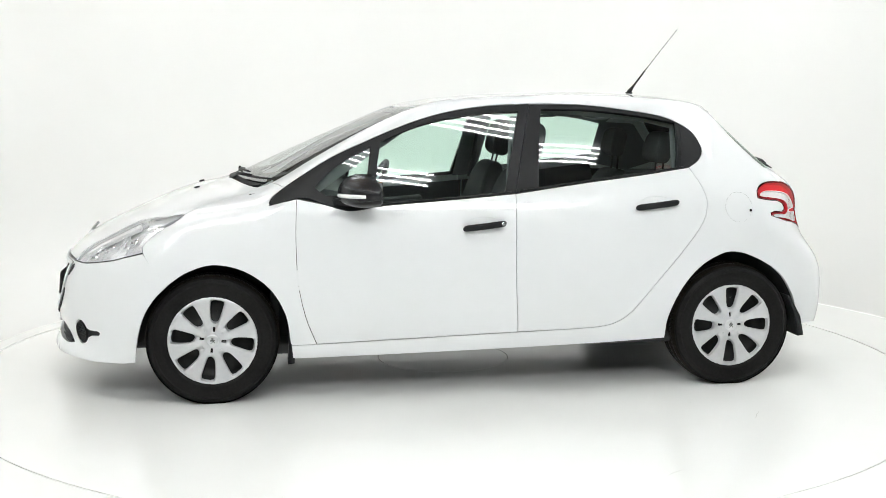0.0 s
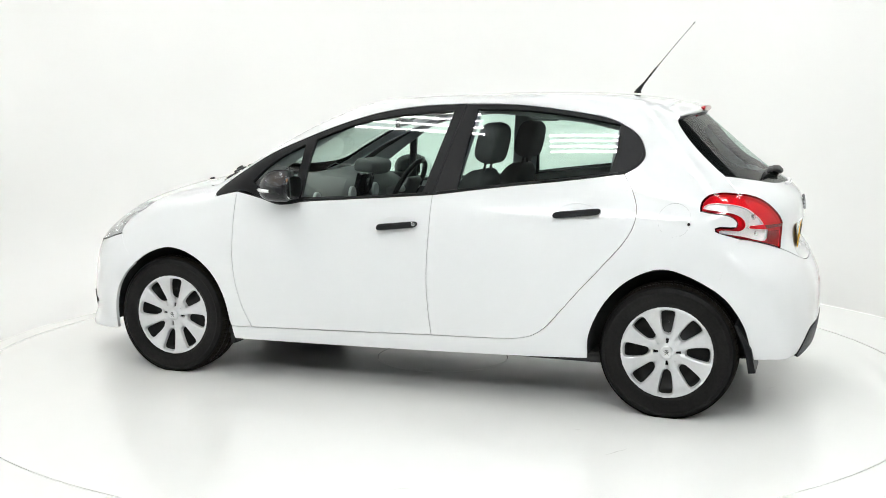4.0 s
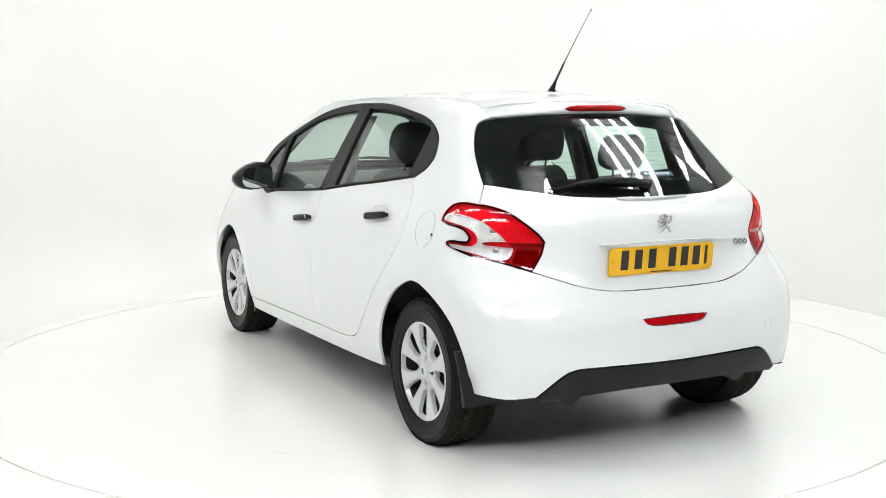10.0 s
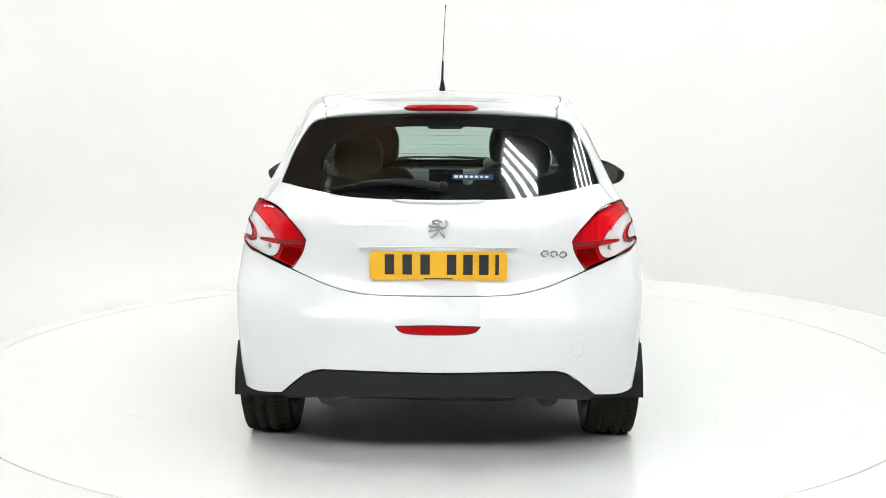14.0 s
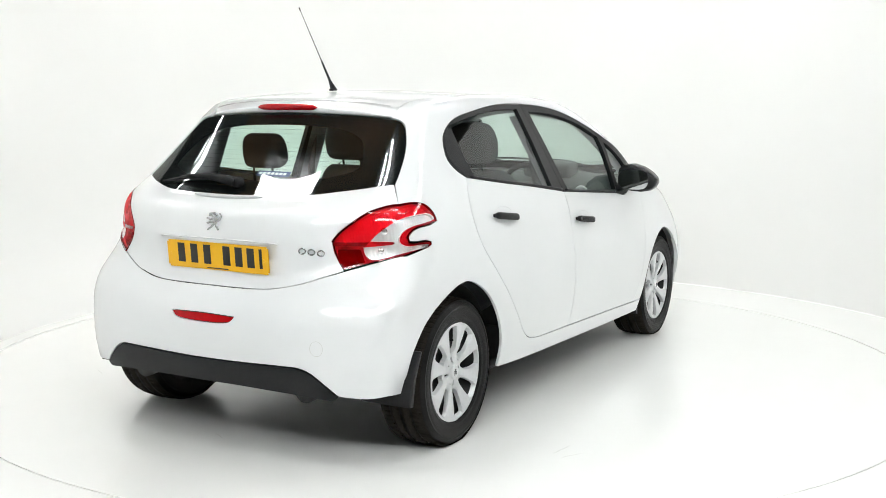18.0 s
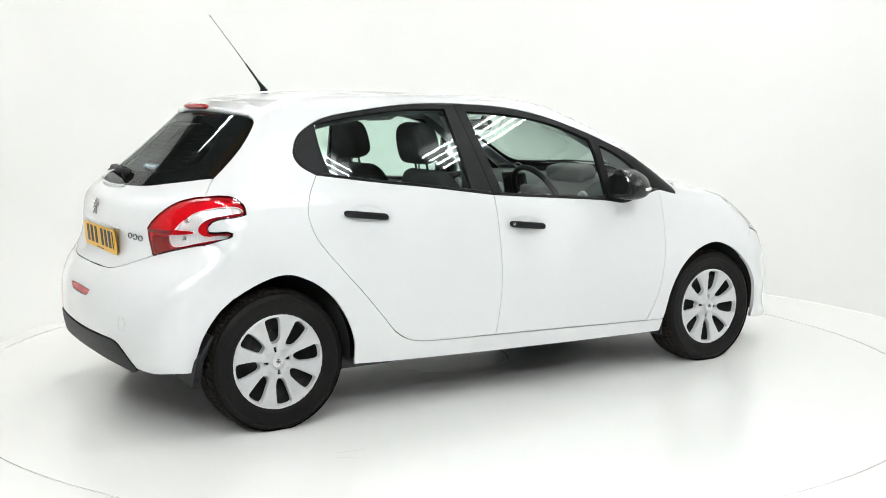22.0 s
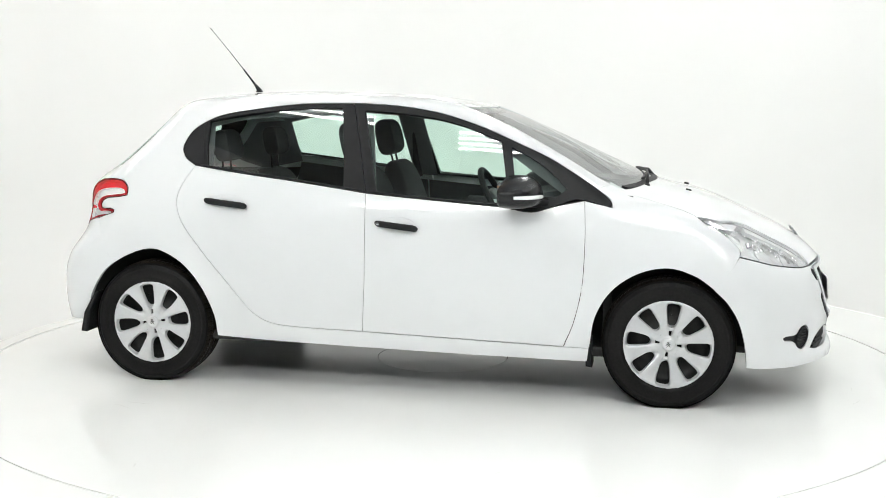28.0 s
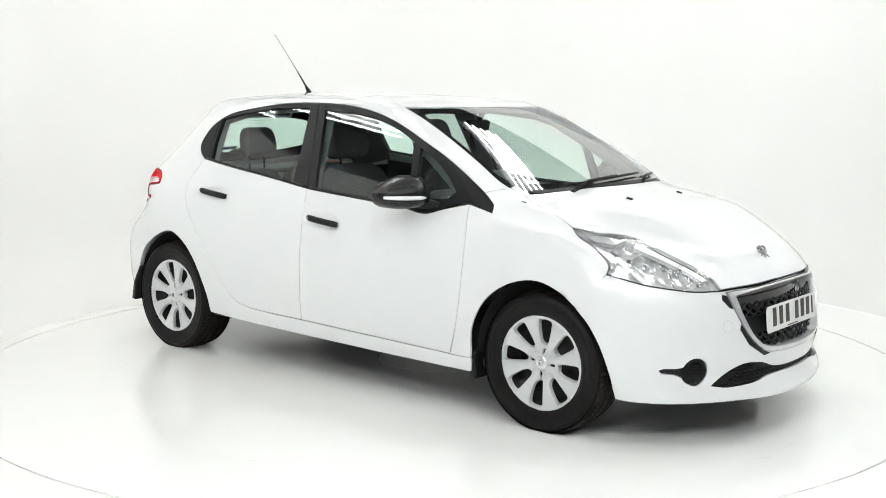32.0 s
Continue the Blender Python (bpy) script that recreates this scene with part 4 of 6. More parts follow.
# bright strip under the screen, emblem and model mark as plain shapes
y = np.linspace(-0.178, 0.178, 30)
P, N = BACK_VIEW.lift(BACK_VIEW.flat(np.stack([-0.45 + 0 * y, y, 1.010 + 0.01 * (y / 0.178)**2], -1)))
V, F = tube(P + N * 0.004, 0.0085 * np.sqrt(np.clip(1 - (y / 0.18)**6, 0.05, 1)), 10)
strip = part("handle_strip", V, F, M_SATIN, tailgate, "bright strip under the rear screen")
for k in range(7):
    c = (k - 3) * 0.03
    P, N = BACK_VIEW.lift(BACK_VIEW.flat(np.array([[-0.45, c, 1.0105]])))
    bm_part("mark_bar", block((0.002, 0.013, 0.006), tuple(P[0] + N[0] * 0.0125), (0, 35, 0), 0), M_GREY, strip)


def emblem(name, at, across, up, size, parent):
    """A bright rearing shape: limbs of a few rounded rods on a common back."""
    at, across, up = np.array(at), np.array(across), np.array(up)
    limbs = (((-0.22, 0.36), (0.0, 0.30), (0.12, 0.08), (0.02, -0.14), (-0.10, -0.30), (-0.30, -0.46)), ((0.08, 0.0), (0.16, -0.22), (0.30, -0.46)), ((0.06, 0.18), (-0.16, 0.10), (-0.38, 0.16)), ((0.04, 0.02), (-0.18, -0.04), (-0.36, -0.12)), ((0.14, 0.02), (0.30, 0.10), (0.40, 0.32), (0.30, 0.44)), ((-0.16, 0.38), (0.04, 0.43), (0.18, 0.33)))
    V0, F0 = [], []
    for limb in limbs:
        path = [at + across * a * 1.25 * size + up * b * size for a, b in limb]
        V, F = tube(path, np.linspace(0.095, 0.045, len(path)) * size, 8)
        F0 += [tuple(i + sum(len(v) for v in V0) for i in f) for f in F]
        V0.append(V)
    return part(name, np.vstack(V0), F0, M_EMBLEM, parent, "bright silver emblem")


P, N = BACK_VIEW.lift(BACK_VIEW.flat(np.array([[-0.53, 0.003, 0.922]])))
emblem("emblem", P[0] + N[0] * 0.005, (0, -1, 0), (0.15, 0, 0.99), 0.074, tailgate)
for k, dy in enumerate((0.0, 0.036, 0.072)):
    P, N = BACK_VIEW.lift(BACK_VIEW.flat(np.array([[-0.5, -0.402 - dy, 0.828]])))
    V, F = tube([P[0] + N[0] * 0.003 + np.cross(N[0], (0, 0, 1)) * 0.0135 * math.cos(a) + np.array([0, 0, 0.0105 * math.sin(a)]) for a in np.linspace(0, 2 * math.pi, 17)], 0.0030, 6)
    part("model_mark", V, F, M_DARKCHROME, tailgate, "small chrome mark")


def number_plate(name, mid, wide, high, yaw, tilt, mat, parent, label):
    """A plate with rounded corners, fixing caps and its characters as plain bars."""
    m = pose(*mid, 0, tilt, yaw)
    bm = block((0.004, wide, high), (0, 0, 0), bevel=0.0)
    side = [e for e in bm.edges if abs(e.verts[0].co.x - e.verts[1].co.x) > 0.003]
    bmesh.ops.bevel(bm, geom=side, offset=0.008, segments=4, affect="EDGES")
    bmesh.ops.transform(bm, matrix=m, verts=bm.verts)
    plate = bm_part(name, bm, mat, parent, label)
    for y, wd in ((-0.185, 0.036), (-0.118, 0.036), (-0.05, 0.036), (0.05, 0.036), (0.112, 0.036), (0.172, 0.036), (0.222, 0.014)):
        bm = block((0.0012, wd, 0.078), (0.0026, y, 0.006), bevel=0)
        bmesh.ops.transform(bm, matrix=m, verts=bm.verts)
        bm_part("character_bar", bm, M_INK, plate)
    bm = block((0.0011, 0.11, 0.004), (0.0026, 0.0, -high / 2 + 0.007), bevel=0)
    bmesh.ops.transform(bm, matrix=m, verts=bm.verts)
    bm_part("maker_bar", bm, M_INK, plate)
    for s in (-1, 1):
        bm = bmesh.new()
        bmesh.ops.create_cone(bm, segments=16, radius1=0.007, radius2=0.005, depth=0.004, cap_ends=True, matrix=m @ pose(0.003, s * 0.238, 0.0, 0, 90, 0))
        bm_part("fixing_cap", bm, mat, plate)
    return plate


# added rod, half sunk, whose shade draws the crease above the plate
y = np.linspace(-0.30, 0.30, 30)
P, N = BACK_VIEW.lift(BACK_VIEW.flat(np.stack([-0.54 + 0 * y, y, 0.856 + 0 * y], -1)))
V, F = tube(P - N * 0.0012, 0.0030, 8)
part("crease_shade_rod", V, F, M_PAINT, tailgate, "thin white rod added to shade the crease above the plate")
number_plate("rear_number_plate", (-0.523, 0.0, 0.781), 0.52, 0.111, 180, 5, M_YELLOW, tailgate, "yellow reflective rear number plate")

def inset(loop, chart, by):
    q = shrink(chart.flat(loop), by)
    return chart.lift(q)[0]


# tail lamps: a deep tray, red outer lens with a clear hook, and reflectors behind it
CLEAR_HOOK = ("-0.138,0.775,0.942 -0.158,0.765,0.959 -0.218,0.754,0.961 -0.276,0.730,0.953 -0.317,0.704,0.937 -0.345,0.680,0.914 -0.367,0.657,0.891 -0.380,0.642,0.870! -0.326,0.708,0.866 -0.322,0.712,0.858 -0.330,0.703,0.852 -0.399,0.620,0.843! "
              "-0.398,0.629,0.815 -0.389,0.649,0.800 -0.363,0.681,0.803 -0.319,0.725,0.818 -0.260,0.768,0.832 -0.212,0.792,0.838 -0.208,0.792,0.846 -0.248,0.772,0.847 -0.281,0.752,0.843 -0.302,0.733,0.850 -0.312,0.722,0.867 -0.306,0.725,0.891 -0.288,0.736,0.909 -0.256,0.753,0.923 -0.201,0.772,0.932")
TAIL_RIM_OUT = " ".join(TAIL_RIM.split()[:-1]) + " -0.293,0.745,0.808 -0.368,0.662,0.785 "
tail_outline = flow(TAIL_RIM_OUT + rev(TAIL_INNER.split(" ", 1)[1]), 0.012)
hook = flow(CLEAR_HOOK, 0.012)
for side in (1, -1):
    lamp = panel("tail_lamp", TAIL_VIEW, [tail_outline, hook], M_REDGLASS, car, "red and clear wrap-around tail lamp", side=side, step=0.018, sink=-0.003, depth=0, gap=0.002)
    lamp.visible_shadow = False
    panel("lamp_tray", TAIL_VIEW, [tail_outline], M_FACET, lamp, "faceted silver tray behind the red lens", side=side, step=0.02, sink=0.020, depth=-0.017, gap=0.007)
    panel("lamp_housing", TAIL_VIEW, [tail_outline], M_DARK, lamp, "black plastic lamp housing", side=side, step=0.03, sink=0.045, depth=0.002, gap=-0.008)
    panel("lamp_rim", TAIL_VIEW, [tail_outline, inset(tail_outline, TAIL_VIEW, 0.0028)], M_REDDARK, lamp, side=side, step=0.02, sink=-0.0036, depth=0.010, gap=0.0015)
    panel("reflector", TAIL_VIEW, [hook], M_REFLECT, lamp, "silver reflector behind clear lens", side=side, step=0.02, sink=0.012, depth=-0.010, gap=-0.001)
    panel("clear_lens", TAIL_VIEW, [hook], M_LENS, lamp, side=side, step=0.02, sink=-0.002, depth=0, gap=0).visible_shadow = False
    # deep red field, bright bar and bulbs
    dark = flow("-0.400,0.605,0.838! -0.446,0.530,0.838! -0.447,0.535,0.800 -0.438,0.560,0.764! -0.395,0.625,0.786!", 0.012)
    panel("brake_field", TAIL_VIEW, [dark], M_REDDARK, lamp, "deep red fluted field", side=side, step=0.02, sink=0.006, depth=0.002)
    bar = flow("-0.385,0.637,0.866! -0.450,0.515,0.866! -0.452,0.520,0.850! -0.397,0.624,0.848!", 0.012)
    panel("bright_bar", TAIL_VIEW, [bar], M_REDDARK, lamp, "deep red bar", side=side, step=0.015, sink=-0.0055, depth=0.003)
    for c, r in (((-0.345, 0.676, 0.905), 0.014), ((-0.355, 0.668, 0.832), 0.012)):
        P, N = TAIL_VIEW.lift(TAIL_VIEW.flat(np.array([c])))
        m = Matrix.Translation(P[0] * (1, side, 1) - N[0] * (1, side, 1) * 0.008) @ Vector(N[0] * (1, side, 1)).to_track_quat("Z", "Y").to_matrix().to_4x4()
        bm = bmesh.new()
        bmesh.ops.create_uvsphere(bm, u_segments=16, v_segments=8, radius=r, matrix=m @ Matrix.Diagonal((1, 1, 0.4, 1)))
        bm_part("bulb_bowl", bm, M_BOWL, lamp)

# mud flaps
for side in (1, -1):
    for x, w in ((-0.350, 0.20), (2.172, 0.11)):
        rear_one = x < 0
        t, b = (0.44, 0.238) if rear_one else (0.30, 0.178)
        pts = [(x + (0.050 if rear_one else 0.004) * (1 if rear_one else 1), t), (x - 0.012, b + 0.10), (x - (0.034 if rear_one else 0.008), b), (x - (0.034 if rear_one else 0.008) + 0.03, b - 0.004), (x + 0.016, b + 0.10), (x + 0.062 if rear_one else x + 0.016, t)]
        y1 = 0.812 if rear_one else 0.806
        rings = [np.array([[px, y, pz] for px, pz in pts]) for y in (y1, y1 - 0.006, y1 - w, y1 - w - 0.02)]
        V, F = loft(rings)
        part("mud_flap", *flip(V, F, side), M_BLACK, car, "black rubber mud flap")

# ---------------------------------------------------------------- front fittings
frame_out = flow(P_grille, half=True)
P_grille_in = "3.27,0,0.622 3.250,0.24,0.616 3.212,0.394,0.604! 3.235,0.378,0.535 3.272,0.328,0.445 3.297,0.272,0.402 3.315,0.20,0.388 3.333,0.08,0.382 3.335,0,0.381"
frame_in = flow(P_grille_in, half=True)
grille = panel("grille", FRONT_ROUND, [frame_in], M_GLOSS, car, "black honeycomb front grille", step=0.03, sink=0.065, depth=0, gap=-0.01)
panel("grille_frame", FRONT_ROUND, [frame_out, frame_in], M_SATIN, grille, "satin silver grille frame", step=0.02, sink=-0.006, depth=0.065, gap=0.004)
# mesh of the grille: rows of small arches above and below a plain middle bar
rows = [(0.575, 0.40), (0.555, 0.395), (0.535, 0.375), (0.432, 0.30), (0.412, 0.27), (0.394, 0.22)]
for k, (z, w) in enumerate(rows):
    count = int(w / 0.027)
    yy = np.linspace(-w + 0.012, w - 0.012, 2 * count * 4 + 1)
    zz = z + 0.008 * np.cos((yy / 0.027 + k) * math.pi)
    P, N = FRONT_ROUND.lift(FRONT_ROUND.flat(np.stack([NOSE(zz) - 0.4 * yy**2 - 0.3 * yy**4, yy, zz], -1)))
    V, F = tube(P - N * 0.026, 0.0052, 6)
    part("grille_bar", V, F, M_BLACK, grille)
middle = flow("3.29,0,0.520 3.27,0.22,0.518 3.238,0.362,0.518! 3.262,0.340,0.455 3.28,0.30,0.445! 3.30,0.2,0.443 3.31,0,0.442", half=True)
panel("plate_holder", FRONT_ROUND, [middle], M_BLACK, grille, "black plate holder", step=0.03, sink=0.040, depth=0.02)
number_plate("front_number_plate", (3.302, 0.0, 0.498), 0.52, 0.111, 0, -5, M_WHITEPLATE, grille, "white reflective front number plate")
# black blades beside the frame's foot
for side in (1, -1):
    blade = flow("3.244,0.400,0.500! 3.266,0.371,0.452 3.289,0.318,0.398 3.311,0.240,0.362! 3.305,0.282,0.355! 3.278,0.368,0.410! 3.256,0.410,0.475!", 0.015)
    panel("grille_blade", FRONT_ROUND, [blade * (1, side, 1)], M_BLACK, grille, step=0.02, sink=-0.005, depth=0.008)
    under = flow("3.188,0.462,0.622! 3.200,0.440,0.614! 3.226,0.427,0.560! 3.216,0.442,0.565! 3.19,0.466,0.598!", 0.015)
    panel("grille_blade", FRONT_ROUND, [under * (1, side, 1)], M_BLACK, grille, step=0.02, sink=-0.004, depth=0.008)
# lower air intake with slats
intake = panel("air_intake", FRONT_ROUND, [intake_loop], M_BLACK, bumper_f, "black lower air intake", step=0.03, sink=0.022, depth=0.0, gap=-0.004)
for z, w in ((0.256, 0.48), (0.270, 0.44), (0.284, 0.42)):
    yy = np.linspace(-w, w, 60)
    P, N = FRONT_ROUND.lift(FRONT_ROUND.flat(np.stack([NOSE(z) - 0.4 * yy**2 - 0.3 * yy**4, yy, 0 * yy + z], -1)))
    V, F = tube(P - N * 0.017, 0.0035, 6)
    part("slat", V, F, M_TRIM, intake)
for side in (1, -1):
    for z, a, b in ((0.298, 0.30, 0.40 + 0.07), (0.312, 0.30, 0.445), (0.323, 0.31, 0.41)):
        yy = np.linspace(a, b, 14)
        P, N = FRONT_ROUND.lift(FRONT_ROUND.flat(np.stack([NOSE(z) - 0.4 * yy**2 - 0.3 * yy**4, yy, 0 * yy + z], -1)))
        V, F = tube(P - N * 0.017, 0.0035, 6)
        part("slat", *flip(V, F, side), M_TRIM, intake)
    # fog lamp blanks
    blank = panel("fog_blank", FRONT_ROUND, [fog_rim(side, 0.055)], M_BLACK, bumper_f, "round black fog lamp blank", step=0.02, sink=0.006, depth=0.01)
    c = on_front(0.597, 0.318)
    n = normal_at(c[None])[0]
    m = Matrix.Translation(Vector(c * (1, side, 1))) @ Vector(n * (1, side, 1)).to_track_quat("Z", "Y").to_matrix().to_4x4()
    V, F = lathe([(0.048, -0.004), (0.050, 0.001), (0.047, 0.004), (0.043, 0.002), (0.040, -0.006), (0.0, -0.006)], 40)
    V = np.array([m @ Vector((v[0], v[2], v[1])) for v in V])
    part("rim", V, F, M_BLACK, blank)
    for k in range(-2, 3):
        w = 0.036 * math.sqrt(1 - (k / 3.2)**2)
        bm = block((2 * w, 0.004, 0.005), (0, k * 0.013, -0.003), bevel=0.001, segments=1)
        bmesh.ops.transform(bm, matrix=m, verts=bm.verts)
        bm_part("rib", bm, M_BLACK, blank)
# towing eye cover
for side in (-1,):
    c = on_front(0.463, 0.494)
    ring = lambda r: np.array([on_front(0.463 + r * math.cos(a) * 0.9, 0.494 + r * math.sin(a)) for a in np.linspace(0, 2 * math.pi, 28, endpoint=False)]) * (1, side, 1)
    panel("tow_cover", FRONT_ROUND, [ring(0.026), ring(0.0245)], M_SCUFF, bumper_f, step=0.02, sink=-0.0006, depth=0.001, gap=0)
P, N = HOOD_VIEW.lift(HOOD_VIEW.flat(np.array([[3.160, 0.0, 0.74]])))
emblem("emblem", P[0] + N[0] * 0.005, (0, 1, 0), (-0.62, 0, 0.78), 0.080, bonnet)
for y in (-0.235, 0.235):
    P, N = HOOD_VIEW.lift(HOOD_VIEW.flat(np.array([[2.62, y, 0.96]])))
    bm_part("washer_jet", block((0.028, 0.016, 0.011), tuple(P[0] + N[0] * 0.002), (0, 14, 0), 0.004), M_BLACK, bonnet, "small black washer jet")
# scuttle panel between bonnet and screen, and the wipers lying on it
P_scuttle = "2.432,0,1.01 2.419,0.154,1.008 2.367,0.412,1.002 2.315,0.545,1.0 2.300,0.580,1.003! 2.322,0.580,0.995! 2.348,0.545,0.99 2.396,0.412,0.99 2.450,0.154,0.99 2.460,0,0.99"
panel("scuttle", TOP_VIEW, [flow(P_scuttle, half=True)], M_BLACK, car, "black scuttle panel under the windscreen", step=0.03, sink=-0.002, depth=0.03)
for y0, y1, side in ((-0.36, 0.30, 1), (0.20, 0.62, 1)):
    pts = np.array([[0, y, 0] for y in np.linspace(y0, y1, 14)])
    s = np.linspace(0, 1, 14)
    pts[:, 0] = 2.43 - 0.34 * pts[:, 1]**2 - 0.045 * s
    P, N = SCREEN_VIEW.lift(SCREEN_VIEW.flat(np.stack([pts[:, 0], pts[:, 1], ROOF(pts[:, 0] + 0.25 * pts[:, 1]**2) - 0.085 * pts[:, 1]**2], -1)))
    V, F = tube(P + N * 0.010, np.interp(s, [0, 0.1, 0.9, 1], [0.003, 0.006, 0.006, 0.003]), 8)
    w = part("front_wiper", V, F, M_BLACK, car, "black front wiper resting on the screen")
    a = np.array([P[0] + (0.035, -0.03, -0.022), P[2] + N[2] * 0.016 + (0.012, 0, 0), P[7] + N[7] * 0.018])
    V, F = tube(a, [0.010, 0.008, 0.005], 10)
    part("arm", V, F, M_BLACK, w)
    V, F = lathe([(0, 0.012), (0.010, 0.012), (0.014, 0.006), (0.014, -0.02)], 18)
    part("pivot", V[:, [0, 2, 1]] + a[0], F, M_BLACK, w)

# head lamps
HEAD_RIM = "2.650,0.750,0.881! 2.748,0.702,0.864 2.797,0.650,0.857 2.868,0.588,0.838 2.977,0.546,0.783 3.080,0.495,0.728 3.146,0.463,0.683 3.183,0.462,0.636! 3.121,0.567,0.639 2.991,0.703,0.666 2.896,0.763,0.694 2.842,0.784,0.709! 2.843,0.767,0.738 2.814,0.759,0.769 2.759,0.758,0.811 2.694,0.763,0.847"
head = flow(HEAD_RIM, 0.015)


head_in = inset(head, LAMP_VIEW, 0.004)
for side in (1, -1):
    lamp = panel("head_lamp", LAMP_VIEW, [head, head_in], M_CHROME, car, "clear swept-back head lamp", side=side, step=0.02, sink=0.001, depth=0.012, gap=0.0015)
    panel("reflector", LAMP_VIEW, [head_in], M_HEADTRAY, lamp, "silver reflector tray", side=side, step=0.02, sink=0.042, depth=-0.036, gap=-0.003)
    V, F, N = sheet(LAMP_VIEW, [head_in], 0.03, -0.002, sink=0.0, depth=0, side=side)
    part("clear_lens", V, F, M_LENS, lamp, "clear lens", N).visible_shadow = False
    # chrome side wall inside
    for c, r, d in (((2.950, 0.668, 0.738), 0.060, 0.055), ((3.070, 0.570, 0.697), 0.047, 0.05), ((2.845, 0.715, 0.785), 0.030, 0.035)):
        P, N = LAMP_VIEW.lift(LAMP_VIEW.flat(np.array([c])))
        aim = (Vector((0.93, 0.25 * side, 0.15)) + Vector(N[0] * (1, side, 1)) * 0.8).normalized()
        m = Matrix.Translation(Vector((P[0] - N[0] * 0.030) * (1, side, 1))) @ aim.to_track_quat("Z", "Y").to_matrix().to_4x4()
        V, F = lathe([(r, 0.0), (r * 0.97, 0.002), (r * 0.92, -0.006), (r * 0.7, -d * 0.6), (r * 0.3, -d), (0.0, -d)], 32)
        V = np.array([m @ Vector((v[0], v[2], v[1])) for v in V])
        bowl = part("bowl", V, F, M_BOWL, lamp, "round polished bowl")
        bm = bmesh.new()
        bmesh.ops.create_uvsphere(bm, u_segments=14, v_segments=8, radius=r * 0.24, matrix=m @ pose(0, 0, -d * 0.45))
        bm_part("bulb", bm, M_AMBER if r < 0.04 else M_GREY, bowl)
        if r > 0.04:
            V, F = lathe([(r * 0.62, -d * 0.62), (r * 0.60, -d * 0.50), (r * 0.42, -d * 0.48), (r * 0.36, -d * 0.80), (0.0, -d * 0.82)], 28)
            part("shade", np.array([m @ Vector((v[0], v[2], v[1])) for v in V]), F, M_GLOSS, bowl, "dark bulb shade")
    strip = flow("2.665,0.745,0.872! 2.748,0.698,0.857 2.797,0.655,0.850 2.840,0.62,0.838! 2.815,0.69,0.815! 2.75,0.735,0.835!", 0.015)
    panel("daylight_strip", LAMP_VIEW, [strip], M_HEADTRAY, lamp, "grey fluted strip", side=side, step=0.02, sink=0.012, depth=0.02)
    fin = flow("2.868,0.592,0.834! 2.977,0.551,0.778 3.080,0.500,0.722 3.140,0.470,0.682! 3.125,0.50,0.676! 3.06,0.53,0.712 2.96,0.585,0.766 2.875,0.63,0.812!", 0.015)
    panel("upper_fin", LAMP_VIEW, [fin], M_REFLECT, lamp, "fluted chrome brow", side=side, step=0.02, sink=0.014, depth=0.02)
    fin = flow("2.700,0.757,0.840! 2.765,0.752,0.806 2.822,0.752,0.765 2.852,0.762,0.732! 2.870,0.745,0.745! 2.845,0.73,0.785 2.79,0.735,0.82!", 0.015)
    panel("side_fin", LAMP_VIEW, [fin], M_BOWL, lamp, side=side, step=0.02, sink=0.012, depth=0.02)

    # fine ribs of the brow and a thin dark edge under the lens
    for k in range(26):
        f = (k + 0.5) / 26
        c = np.array([2.79 + 0.33 * f, 0.665 - 0.185 * f, 0.845 - 0.160 * f])
        P, N = LAMP_VIEW.lift(LAMP_VIEW.flat(np.array([c, c + (0.006, 0.030, -0.022)])))
        V, F = tube(P - N * 0.016, 0.0012, 6)
        part("rib", *flip(V, F, side), M_CHROME, lamp)
    under = flow("3.183,0.462,0.636 3.121,0.567,0.639 2.991,0.703,0.666 2.896,0.763,0.694 2.842,0.784,0.709", 0.02, closed=False)
    P, N = LAMP_VIEW.lift(LAMP_VIEW.flat(under))
    V, F = tube(P + N * 0.0005, 0.0028, 6)
    part("lens_seal", *flip(V, F, side), M_BLACK, lamp, "thin black lens seal")

    rnd = random.Random(7)
    for k in range(12):
        f = (k + 0.5) / 12
        c = np.array([2.76 + 0.37 * f, 0.735 - 0.225 * f, 0.800 - 0.135 * f]) + np.array([0, rnd.uniform(-0.02, 0.02), rnd.uniform(-0.024, 0.03)])
        P, N = LAMP_VIEW.lift(LAMP_VIEW.flat(c[None]))
        aim = (Vector(N[0]) + Vector((rnd.uniform(-0.5, 0.5), rnd.uniform(-0.5, 0.5), rnd.uniform(-0.2, 0.9)))).normalized()
        bm = block((rnd.uniform(0.020, 0.038), rnd.uniform(0.010, 0.022), 0.005), (0, 0, 0), bevel=0.002)
        bmesh.ops.transform(bm, matrix=Matrix.Diagonal((1, side, 1, 1)) @ Matrix.Translation(Vector(P[0] - N[0] * 0.032)) @ aim.to_track_quat("Z", "X").to_matrix().to_4x4() @ pose(0, 0, 0, 0, 0, rnd.uniform(-25, 25)), verts=bm.verts)
        if side < 0:
            bmesh.ops.reverse_faces(bm, faces=bm.faces[:])
        bm_part("facet", bm, M_CHROME if k % 2 else M_BOWL, lamp)

